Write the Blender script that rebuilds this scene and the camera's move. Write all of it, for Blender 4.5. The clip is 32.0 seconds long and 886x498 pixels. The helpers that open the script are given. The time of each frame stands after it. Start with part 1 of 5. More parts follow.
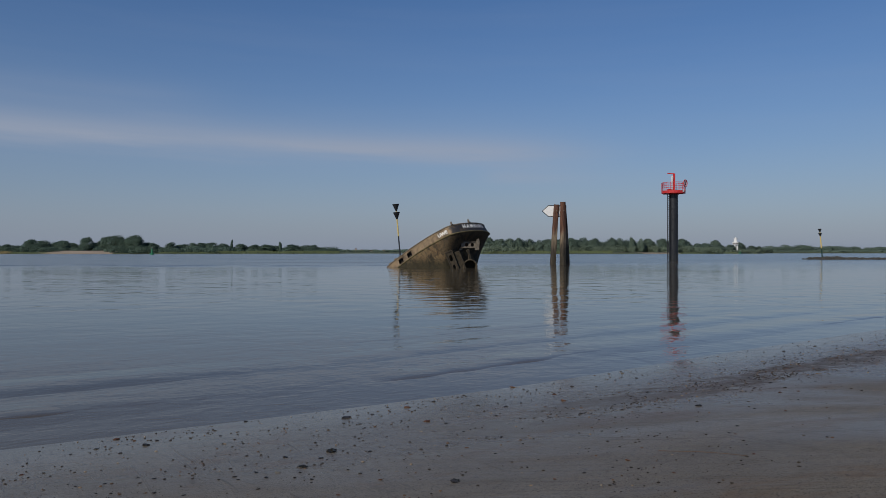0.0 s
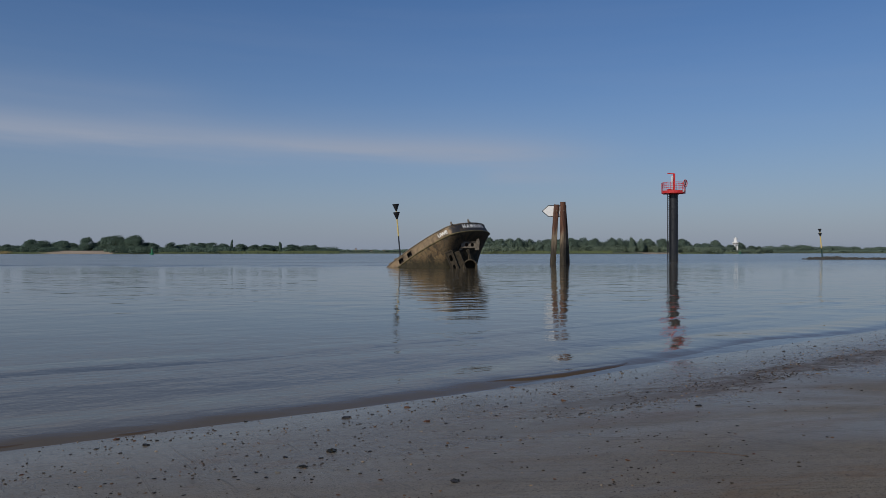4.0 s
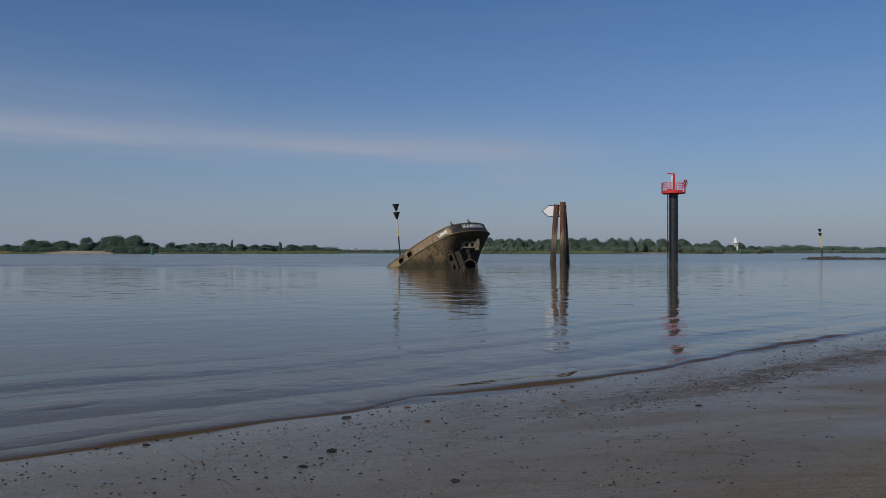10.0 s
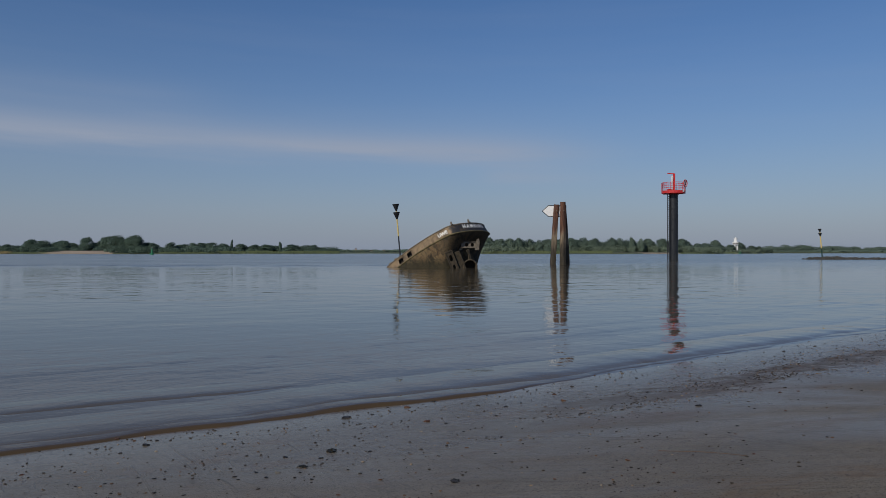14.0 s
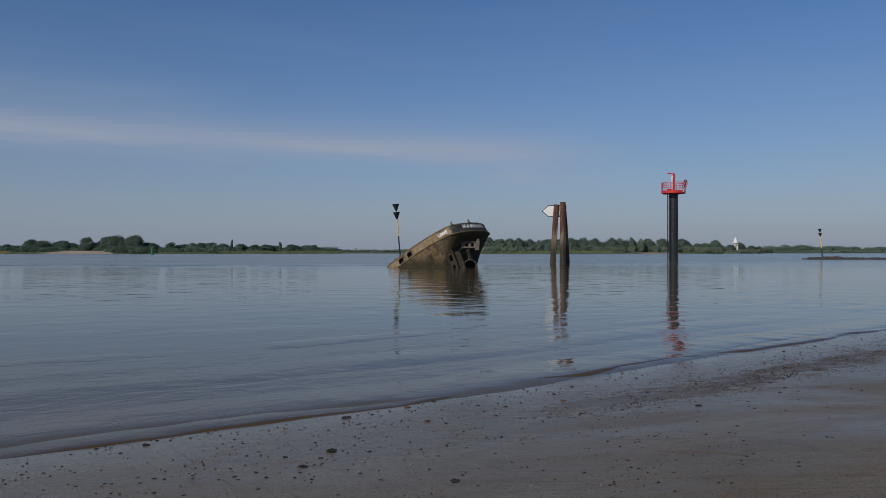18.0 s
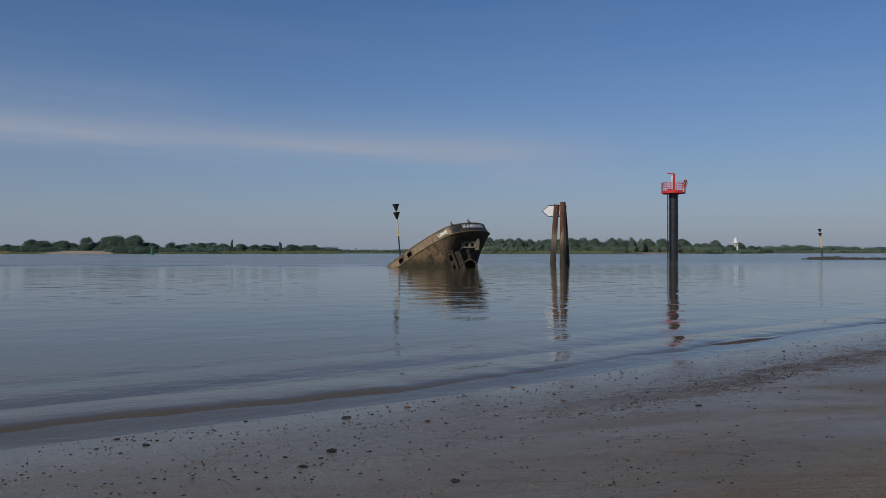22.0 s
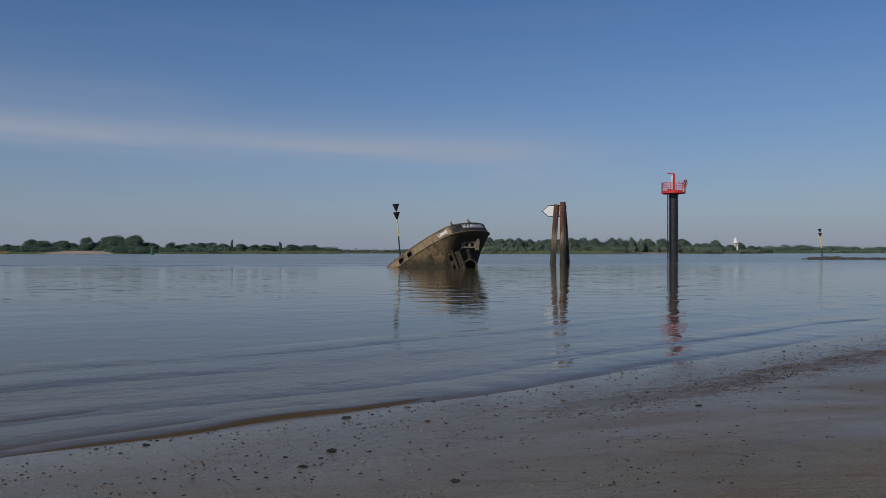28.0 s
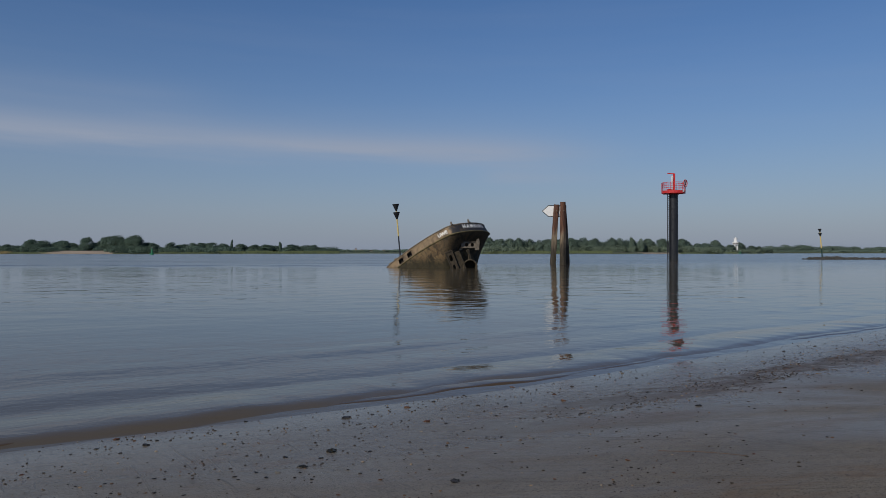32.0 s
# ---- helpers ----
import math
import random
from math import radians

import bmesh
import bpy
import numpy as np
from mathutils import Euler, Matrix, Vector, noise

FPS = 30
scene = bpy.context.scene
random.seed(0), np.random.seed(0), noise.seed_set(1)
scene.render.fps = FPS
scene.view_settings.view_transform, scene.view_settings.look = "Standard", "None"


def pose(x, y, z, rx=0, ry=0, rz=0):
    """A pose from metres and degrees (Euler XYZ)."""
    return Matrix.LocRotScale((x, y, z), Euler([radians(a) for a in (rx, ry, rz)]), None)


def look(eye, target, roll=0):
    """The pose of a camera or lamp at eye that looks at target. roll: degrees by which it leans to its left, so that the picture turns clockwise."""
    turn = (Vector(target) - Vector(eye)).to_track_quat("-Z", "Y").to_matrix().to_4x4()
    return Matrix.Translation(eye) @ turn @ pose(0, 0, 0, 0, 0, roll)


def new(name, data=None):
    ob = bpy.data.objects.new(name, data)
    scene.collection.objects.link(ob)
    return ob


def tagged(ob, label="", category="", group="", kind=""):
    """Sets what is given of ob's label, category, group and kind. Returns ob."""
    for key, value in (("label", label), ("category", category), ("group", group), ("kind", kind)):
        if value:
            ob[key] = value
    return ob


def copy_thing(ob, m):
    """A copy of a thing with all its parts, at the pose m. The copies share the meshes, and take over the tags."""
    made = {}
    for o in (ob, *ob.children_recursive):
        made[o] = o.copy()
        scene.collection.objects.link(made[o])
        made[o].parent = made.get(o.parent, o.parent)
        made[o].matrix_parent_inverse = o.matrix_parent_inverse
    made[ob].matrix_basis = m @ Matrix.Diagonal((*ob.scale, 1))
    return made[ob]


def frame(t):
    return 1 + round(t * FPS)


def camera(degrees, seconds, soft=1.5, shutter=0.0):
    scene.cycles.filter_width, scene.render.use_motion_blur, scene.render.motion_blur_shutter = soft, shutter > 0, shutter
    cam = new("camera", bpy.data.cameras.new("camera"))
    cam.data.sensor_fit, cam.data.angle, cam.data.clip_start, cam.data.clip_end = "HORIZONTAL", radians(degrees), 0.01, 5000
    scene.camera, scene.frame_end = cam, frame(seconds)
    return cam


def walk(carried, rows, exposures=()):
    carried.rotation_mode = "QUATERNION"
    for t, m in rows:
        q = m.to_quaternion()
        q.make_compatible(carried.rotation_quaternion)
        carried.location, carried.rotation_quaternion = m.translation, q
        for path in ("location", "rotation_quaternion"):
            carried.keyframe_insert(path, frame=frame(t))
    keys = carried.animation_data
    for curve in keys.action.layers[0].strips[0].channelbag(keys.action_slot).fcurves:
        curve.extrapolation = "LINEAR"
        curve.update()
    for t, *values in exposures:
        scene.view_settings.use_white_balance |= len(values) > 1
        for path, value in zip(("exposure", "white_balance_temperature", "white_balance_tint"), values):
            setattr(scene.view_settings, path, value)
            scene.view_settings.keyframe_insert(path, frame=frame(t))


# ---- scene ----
# A wide tidal river seen from its sandy beach. x to the right, y across the river, water level z = 0.
cam = camera(60.0, 32.0, soft=0.6)
EYE = pose(0, 0, 1.1, 90.28, 0, 0)
walk(cam, [(0.0, EYE), (32.0, EYE)], exposures=[(0.0, -0.60), (32.0, -0.60)])

# ---- light: morning sun low behind the beach, hazy blue sky with thin streaks of cirrus ----
SUN_EL, SUN_AZ = radians(33), radians(-146)   # azimuth from +y towards +x


def make_world():
    w = bpy.data.worlds.new("sky")
    scene.world = w
    w.use_nodes = True
    nt = w.node_tree
    nt.nodes.clear()
    N, L = nt.nodes.new, nt.links.new
    out, bg, sky = N("ShaderNodeOutputWorld"), N("ShaderNodeBackground"), N("ShaderNodeTexSky")
    sky.sky_type, sky.sun_disc = "NISHITA", False
    sky.sun_elevation, sky.sun_rotation = SUN_EL, SUN_AZ % (2 * math.pi)
    sky.air_density, sky.dust_density, sky.ozone_density, sky.altitude = 1.0, 0.4, 4.0, 0
    bg.inputs["Strength"].default_value = 0.090
    # cirrus: noise drawn out along the streaks, in azimuth and elevation
    tc, sep = N("ShaderNodeTexCoord"), N("ShaderNodeSeparateXYZ")
    L(tc.outputs["Generated"], sep.inputs[0])

    def m(op, a, b=None, c=None):
        n = N("ShaderNodeMath")
        n.operation = op
        for i, v in enumerate((a, b, c)):
            if v is None:
                continue
            if isinstance(v, (int, float)):
                n.inputs[i].default_value = v
            else:
                L(v, n.inputs[i])
        return n.outputs[0]
    az = m("ARCTAN2", sep.outputs[0], sep.outputs[1])
    el = m("ARCSINE", sep.outputs[2])
    tilt = m("MULTIPLY_ADD", az, 0.022, el)
    comb = N("ShaderNodeCombineXYZ")
    L(m("MULTIPLY", az, 2.2), comb.inputs[0])
    L(m("MULTIPLY", tilt, 26.0), comb.inputs[1])
    n1 = N("ShaderNodeTexNoise")
    n1.inputs["Scale"].default_value, n1.inputs["Detail"].default_value, n1.inputs["Roughness"].default_value = 1.0, 6, 0.55
    L(comb.outputs[0], n1.inputs["Vector"])
    # one long streak and a general thin veil that thickens to the horizon
    bend = m("MULTIPLY", m("SUBTRACT", n1.outputs[0], 0.5), 0.030)

    def wisp(middle, thin):
        d = m("SUBTRACT", m("ADD", tilt, bend), middle)
        return m("POWER", 2.718, m("MULTIPLY", m("MULTIPLY", d, d), -thin))
    band = m("ADD", wisp(0.1300, 4200.0), m("MULTIPLY", wisp(0.1440, 1500.0), 0.45))
    reach = N("ShaderNodeMapRange")
    reach.interpolation_type = "SMOOTHERSTEP"
    for i, v in ((1, 0.33), (2, -0.02), (3, 0.0), (4, 1.0)):
        reach.inputs[i].default_value = v
    L(az, reach.inputs[0])
    streak = m("MULTIPLY", m("MULTIPLY", band, reach.outputs[0]), m("MULTIPLY_ADD", n1.outputs[0], 1.3, 0.0))
    # a fainter second streak under the end of the first, and a feather over its beginning
    short, feather = N("ShaderNodeMapRange"), N("ShaderNodeMapRange")
    for node, a, b in ((short, 0.02, 0.10), (feather, -0.22, -0.40)):
        node.interpolation_type = "SMOOTHERSTEP"
        node.inputs[1].default_value, node.inputs[2].default_value = a, b
        L(az, node.inputs[0])
    streak = m("ADD", streak, m("MULTIPLY", m("MULTIPLY", wisp(0.1000, 9000.0), short.outputs[0]), m("MULTIPLY", reach.outputs[0], 0.5)))
    streak = m("ADD", streak, m("MULTIPLY", m("MULTIPLY", wisp(0.1780, 2600.0), feather.outputs[0]), m("MULTIPLY", n1.outputs[0], 0.35)))
    veil = m("MULTIPLY", m("MAXIMUM", m("SUBTRACT", n1.outputs[0], 0.45), 0.0), 0.16)
    amount = m("MINIMUM", m("ADD", m("MULTIPLY", streak, 0.80), veil), 0.8)
    deep = N("ShaderNodeHueSaturation")
    deep.inputs["Saturation"].default_value, deep.inputs["Value"].default_value = 1.20, 1.12
    L(sky.outputs[0], deep.inputs["Color"])

    def blend(fac, a, c):
        mix = N("ShaderNodeMix")
        mix.data_type = "RGBA"
        mix.inputs[7].default_value = (*c, 1)
        L(fac, mix.inputs[0])
        L(a, mix.inputs[6])
        return mix.outputs[2]
    # pale blue-grey summer haze over the horizon
    tint = N("ShaderNodeMix")
    tint.data_type, tint.blend_type = "RGBA", "MULTIPLY"
    tint.inputs[0].default_value, tint.inputs[7].default_value = 1.0, (1.0, 0.97, 1.10, 1)
    L(deep.outputs[0], tint.inputs[6])
    haze = m("MULTIPLY", m("POWER", 2.718, m("MULTIPLY", m("MAXIMUM", el, 0.0), -7.0)), 0.92)
    col = blend(haze, tint.outputs[2], (3.58, 4.36, 5.86))
    L(blend(amount, col, (5.2, 5.85, 7.3)), bg.inputs["Color"])
    L(bg.outputs[0], out.inputs[0])


make_world()
sun = bpy.data.lights.new("sun", "SUN")
sun.energy, sun.angle, sun.color = 4.3, radians(0.6), (1.0, 0.93, 0.82)
sun_dir = Vector((math.sin(SUN_AZ) * math.cos(SUN_EL), math.cos(SUN_AZ) * math.cos(SUN_EL), math.sin(SUN_EL)))
tagged(new("sun", sun)).matrix_world = look(sun_dir * 60, (0, 0, 0))


# ---- materials ----
class Mat:
    """A small builder of node materials."""

    def __init__(self, name, rough=0.6, metal=0.0, ior=1.45, spec=0.5):
        self.m = bpy.data.materials.new(name)
        self.m.use_nodes = True
        self.nt = self.m.node_tree
        self.b = self.nt.nodes["Principled BSDF"]
        self.b.inputs["Roughness"].default_value = rough
        self.b.inputs["Metallic"].default_value = metal
        self.b.inputs["IOR"].default_value = ior
        self.b.inputs["Specular IOR Level"].default_value = spec
        self.tc = self.nt.nodes.new("ShaderNodeTexCoord")

    def link(self, a, b):
        self.nt.links.new(a, b)

    def coords(self, scale=(1, 1, 1), turn=0.0, space="Object"):
        n = self.nt.nodes.new("ShaderNodeMapping")
        n.vector_type = "TEXTURE"       # turned first, then stretched
        n.inputs["Scale"].default_value = [1 / v for v in scale]
        n.inputs["Rotation"].default_value = (0, 0, turn)
        self.link(self.tc.outputs[space], n.inputs[0])
        return n.outputs[0]

    def noise(self, vec, scale, detail=4, rough=0.55, warp=0.0):
        n = self.nt.nodes.new("ShaderNodeTexNoise")
        n.inputs["Scale"].default_value = scale
        n.inputs["Detail"].default_value = detail
        n.inputs["Roughness"].default_value = rough
        n.inputs["Distortion"].default_value = warp
        self.link(vec, n.inputs["Vector"])
        return n.outputs[0]

    def ramp(self, fac, stops):
        n = self.nt.nodes.new("ShaderNodeValToRGB")
        e = n.color_ramp.elements
        while len(e) < len(stops):
            e.new(0.5)
        for el, (p, c) in zip(e, stops):
            el.position = p
            el.color = (*c, 1) if len(c) == 3 else c
        self.link(fac, n.inputs[0])
        return n.outputs[0]

    def range(self, v, a, b, c=0.0, d=1.0):
        n = self.nt.nodes.new("ShaderNodeMapRange")
        n.interpolation_type = "SMOOTHSTEP"
        for i, x in ((1, a), (2, b), (3, c), (4, d)):
            n.inputs[i].default_value = x
        self.link(v, n.inputs[0])
        return n.outputs[0]

    def math(self, op, a, b=0.0):
        n = self.nt.nodes.new("ShaderNodeMath")
        n.operation = op
        for i, v in enumerate((a, b)):
            if isinstance(v, (int, float)):
                n.inputs[i].default_value = v
            else:
                self.link(v, n.inputs[i])
        return n.outputs[0]

    def mix(self, fac, a, b, blend="MIX"):
        n = self.nt.nodes.new("ShaderNodeMix")
        n.data_type, n.blend_type = "RGBA", blend
        for i, v in ((0, fac), (6, a), (7, b)):
            if isinstance(v, (int, float)):
                n.inputs[i].default_value = v
            elif isinstance(v, tuple):
                n.inputs[i].default_value = (*v, 1)
            else:
                self.link(v, n.inputs[i])
        return n.outputs[2]

    def axis(self, k, space="Object"):
        n = self.nt.nodes.new("ShaderNodeSeparateXYZ")
        self.link(self.tc.outputs[space], n.inputs[0])
        return n.outputs[k]

    def random(self):
        return self.nt.nodes.new("ShaderNodeObjectInfo").outputs["Random"]

    def island(self):
        return self.nt.nodes.new("ShaderNodeNewGeometry").outputs["Random Per Island"]

    def place(self):
        n = self.nt.nodes.new("ShaderNodeSeparateXYZ")
        self.link(self.nt.nodes.new("ShaderNodeNewGeometry").outputs["Position"], n.inputs[0])
        return n.outputs

    def color(self, c):
        if isinstance(c, tuple):
            self.b.inputs["Base Color"].default_value = (*c, 1)
        else:
            self.link(c, self.b.inputs["Base Color"])
        return self

    def rough(self, r):
        self.link(r, self.b.inputs["Roughness"])
        return self

    def bump(self, h, dist, strength=1.0):
        n = self.nt.nodes.new("ShaderNodeBump")
        n.inputs["Strength"].default_value = strength
        n.inputs["Distance"].default_value = dist
        self.link(h, n.inputs["Height"])
        if self.b.inputs["Normal"].links:
            self.link(self.b.inputs["Normal"].links[0].from_socket, n.inputs["Normal"])
        self.link(n.outputs[0], self.b.inputs["Normal"])
        return self


SHORE_TURN = math.atan2(0.609, 0.793)


def water_material(name="river_water", silt=0.0):
    k = Mat(name, rough=0.03, ior=1.33, spec=0.25 - 0.14 * silt)
    c = k.mix(k.noise(k.coords(), 0.08, 3), (0.070, 0.059, 0.038), (0.084, 0.071, 0.046))
    x, y, z = k.place()
    # sand stirred up in the shallows along the beach
    off = k.math("SUBTRACT", k.math("MULTIPLY", y, 0.793), k.math("MULTIPLY", x, 0.609))
    c = k.mix(k.range(off, 8.2, 4.8, 0.0, 0.85), c, (0.116, 0.096, 0.064))
    k.color(k.mix(silt, c, (0.072, 0.047, 0.024)))
    # the wind ruffles the open river beyond the lee of the groynes
    edge = k.math("ADD", k.math("ADD", y, k.math("MULTIPLY", x, -0.45)), k.math("MULTIPLY", k.noise(k.coords((0.05, 0.25, 1)), 1.0, 4, 0.6), 26.0))
    far, open_river = k.range(y, 24.0, 80.0), k.range(edge, 74.0, 96.0)
    # rounded wavelets about a metre long, and finer ripples close to the beach
    swell = k.noise(k.coords((0.45, 1.0, 1), SHORE_TURN * 0.8), 0.75, 2, 0.5, 0.3)
    chop = k.noise(k.coords((0.9, 1.0, 1), SHORE_TURN * 0.4), 2.4, 2, 0.5, 0.4)
    fine = k.noise(k.coords((0.5, 1.0, 1), SHORE_TURN * 0.6), 14.0, 2, 0.5)
    patch = k.range(k.noise(k.coords((0.15, 0.5, 1)), 0.35, 3), 0.40, 0.62, 0.40, 1.0)
    k.bump(swell, 0.011)
    long = k.noise(k.coords((0.78, 0.92, 1), SHORE_TURN * 0.2), 1.15, 2, 0.5, 0.4)
    k.bump(k.math("MULTIPLY", long, k.range(y, 9.0, 19.0)), 0.023)
    k.bump(k.math("MULTIPLY", k.math("MULTIPLY", chop, patch), k.range(y, 34.0, 12.0, 0.3, 1.0)), 0.0070)
    k.bump(k.math("MULTIPLY", fine, patch), 0.0016)
    near = k.noise(k.coords((0.6, 1.0, 1), SHORE_TURN), 6.5, 3, 0.6, 0.5)
    k.bump(k.math("MULTIPLY", near, k.range(y, 16.0, 7.0)), 0.0028)
    wind = k.noise(k.coords((0.25, 1.0, 1)), 0.6, 3, 0.6)
    k.bump(k.math("MULTIPLY", wind, far), 0.055)
    lanes = k.noise(k.coords((0.20, 0.07, 1)), 1.0, 4, 0.65)
    k.bump(k.math("MULTIPLY", lanes, k.range(y, 48.0, 90.0)), 0.22)
    gusts = k.noise(k.coords((0.10, 0.6, 1)), 0.30, 5, 0.72)
    k.bump(k.math("MULTIPLY", gusts, far), 0.20)
    k.rough(k.math("ADD", k.math("ADD", k.math("MULTIPLY", k.range(y, 30.0, 85.0), 0.095), k.math("MULTIPLY", k.math("MULTIPLY", open_river, k.range(gusts, 0.35, 0.65, 0.3, 1.0)), 0.085)), 0.018))
    k.link(k.range(y, 9.0, 48.0, 0.19 - 0.10 * silt, 0.55), k.b.inputs["Specular IOR Level"])
    return k.m


def sand_material():
    k = Mat("wet_sand", rough=0.35, ior=1.36)
    x, y, z = k.place()
    off = k.math("SUBTRACT", k.math("MULTIPLY", y, 0.793), k.math("MULTIPLY", x, 0.609))
    big = k.noise(k.coords((0.35, 1.2, 1), SHORE_TURN * 0.75), 0.9, 4, 0.5, 0.5)
    grain = k.noise(k.coords(), 420.0, 2)
    mid = k.noise(k.coords((0.7, 1.4, 1), SHORE_TURN * 0.7), 9.0, 5, 0.65)
    c = k.ramp(big, [(0.30, (0.162, 0.139, 0.104)), (0.52, (0.203, 0.175, 0.132)), (0.75, (0.233, 0.203, 0.156))])
    c = k.mix(k.range(mid, 0.44, 0.74, 0.0, 0.50), c, (0.105, 0.080, 0.055))
    c = k.mix(k.range(grain, 0.35, 0.7), c, k.mix(0.5, c, (0.06, 0.05, 0.04)))
    # thin rills that the ebbing water left: down the slope, and across it higher up
    rill = k.noise(k.coords((0.7, 9.0, 1), SHORE_TURN + math.pi * 0.46), 2.4, 5, 0.62, 1.1)
    drawn = k.noise(k.coords((0.45, 9.0, 1), -0.10), 2.6, 5, 0.66, 0.7)
    marks = k.math("MAXIMUM", k.range(rill, 0.58, 0.70, 0.0, 0.34), k.math("MULTIPLY", k.range(drawn, 0.55, 0.70, 0.0, 0.42), k.range(x, -0.6, 0.9)))
    c = k.mix(marks, c, (0.082, 0.062, 0.042))
    # rusty brown stains of iron-rich sand
    rust = k.noise(k.coords((0.6, 1.5, 1), SHORE_TURN * 0.5), 2.1, 5, 0.66, 0.6)
    c = k.mix(k.range(rust, 0.53, 0.68, 0.0, 0.65), c, (0.150, 0.100, 0.058))
    lumps = k.noise(k.coords((0.8, 1.3, 1), SHORE_TURN), 34.0, 6, 0.72)
    specks = k.noise(k.coords(), 95.0, 3, 0.7)
    c = k.mix(k.range(specks, 0.55, 0.63, 0.0, 0.85), c, (0.040, 0.032, 0.024))
    # the ragged line of brown grit that the last tide left along the beach
    wob = k.math("ADD", k.math("ADD", off, k.math("MULTIPLY", k.math("SUBTRACT", rust, 0.5), 1.3)), k.math("MULTIPLY", k.math("SUBTRACT", mid, 0.5), 0.9))
    line = k.math("MULTIPLY", k.range(k.math("ABSOLUTE", k.math("SUBTRACT", wob, 3.46)), 0.26, 0.02), k.range(y, 4.2, 6.2))
    c = k.mix(k.math("MULTIPLY", line, k.range(lumps, 0.36, 0.60, 0.2, 0.85)), c, (0.066, 0.045, 0.027))
    k.color(c)
    # a film of water stands on the sand near the river's edge, and drains away up the slope in lobes
    lobe = k.noise(k.coords((0.45, 1.1, 1), 0.12), 0.8, 3, 0.5, 0.9)
    high = k.math("ADD", off, k.math("MULTIPLY", k.math("SUBTRACT", lobe, 0.5), 5.0))
    film = k.math("MULTIPLY", k.range(high, 0.7, 3.4), k.math("SUBTRACT", 1.0, k.math("MULTIPLY", k.math("ADD", line, marks), 0.5)))
    mirror = k.range(off, 3.7, 4.6)
    k.rough(k.math("SUBTRACT", k.math("SUBTRACT", 0.66, k.math("MULTIPLY", film, 0.40)), k.math("MULTIPLY", mirror, 0.10)))
    k.link(k.math("ADD", k.range(film, 0.0, 1.0, 0.24, 0.27), k.math("MULTIPLY", mirror, -0.06)), k.b.inputs["Specular IOR Level"])
    dry = k.math("SUBTRACT", 1.1, film)
    calm = k.math("SUBTRACT", 1.0, k.math("MULTIPLY", mirror, 0.82))
    k.bump(k.math("MULTIPLY", big, calm), 0.008)
    pits = k.noise(k.coords((0.7, 1.2, 1), 0.2), 13.0, 5, 0.68, 0.4)
    k.bump(k.math("MULTIPLY", pits, calm), 0.0042)
    k.bump(k.math("MULTIPLY", k.math("MAXIMUM", rill, drawn), calm), 0.0042)
    k.bump(k.math("MULTIPLY", lumps, k.math("MULTIPLY", k.math("ADD", dry, 0.25), calm)), 0.0032)
    k.bump(k.math("MULTIPLY", mid, dry), 0.0022)
    k.bump(k.math("MULTIPLY", grain, dry), 0.0006)
    return k.m


def plain(name, c, rough=0.5, metal=0.0, vary=0.25, scale=6.0, bump=0.002, dirt=(0.10, 0.08, 0.06), dirty=0.35):
    k = Mat(name, rough, metal)
    n1, n2 = k.noise(k.coords(), scale, 5, 0.6), k.noise(k.coords((1, 1, 0.25)), scale * 0.4, 5, 0.65, 0.4)
    dark = tuple(v * (1 - vary) for v in c)
    col = k.mix(k.range(n1, 0.3, 0.7), dark, c)
    k.color(k.mix(k.math("MULTIPLY", k.range(n2, 0.48, 0.75), dirty), col, dirt))
    k.rough(k.range(n1, 0.2, 0.8, max(rough - 0.12, 0.05), min(rough + 0.15, 1.0)))
    k.bump(n1, bump)
    return k.m


def hull_material():
    k = Mat("rusty_hull_plates", 0.75)
    a = k.noise(k.coords((0.8, 0.8, 0.6)), 2.8, 7, 0.74, 0.5)
    b = k.noise(k.coords((1, 1, 0.16)), 5.0, 5, 0.65, 0.3)
    c = k.noise(k.coords(), 24.0, 4, 0.6)
    col = k.ramp(a, [(0.32, (0.014, 0.012, 0.008)), (0.44, (0.058, 0.042, 0.024)), (0.56, (0.205, 0.142, 0.070)), (0.66, (0.085, 0.062, 0.036)), (0.78, (0.030, 0.024, 0.017))])
    col = k.mix(k.range(b, 0.48, 0.68, 0, 0.75), col, (0.17, 0.100, 0.045))
    col = k.mix(k.range(c, 0.50, 0.66, 0, 0.7), col, (0.024, 0.019, 0.013))
    # green-black weed up to the tide mark
    x, y, z = k.place()
    tide = k.range(k.math("ADD", z, k.math("MULTIPLY", a, 0.9)), 1.45, 0.65)
    col = k.mix(k.math("MULTIPLY", tide, 0.82), col, (0.022, 0.022, 0.011))
    # darker round the stern: remains of dark paint, and shade put into the colour
    stern = k.range(k.math("ADD", k.axis(0), k.math("MULTIPLY", k.math("SUBTRACT", a, 0.5), 1.2)), 2.5, 1.2)
    col = k.mix(k.math("MULTIPLY", stern, 0.62), col, (0.022, 0.020, 0.014))
    k.color(col)
    k.bump(a, 0.03)
    k.bump(c, 0.008)
    return k.m


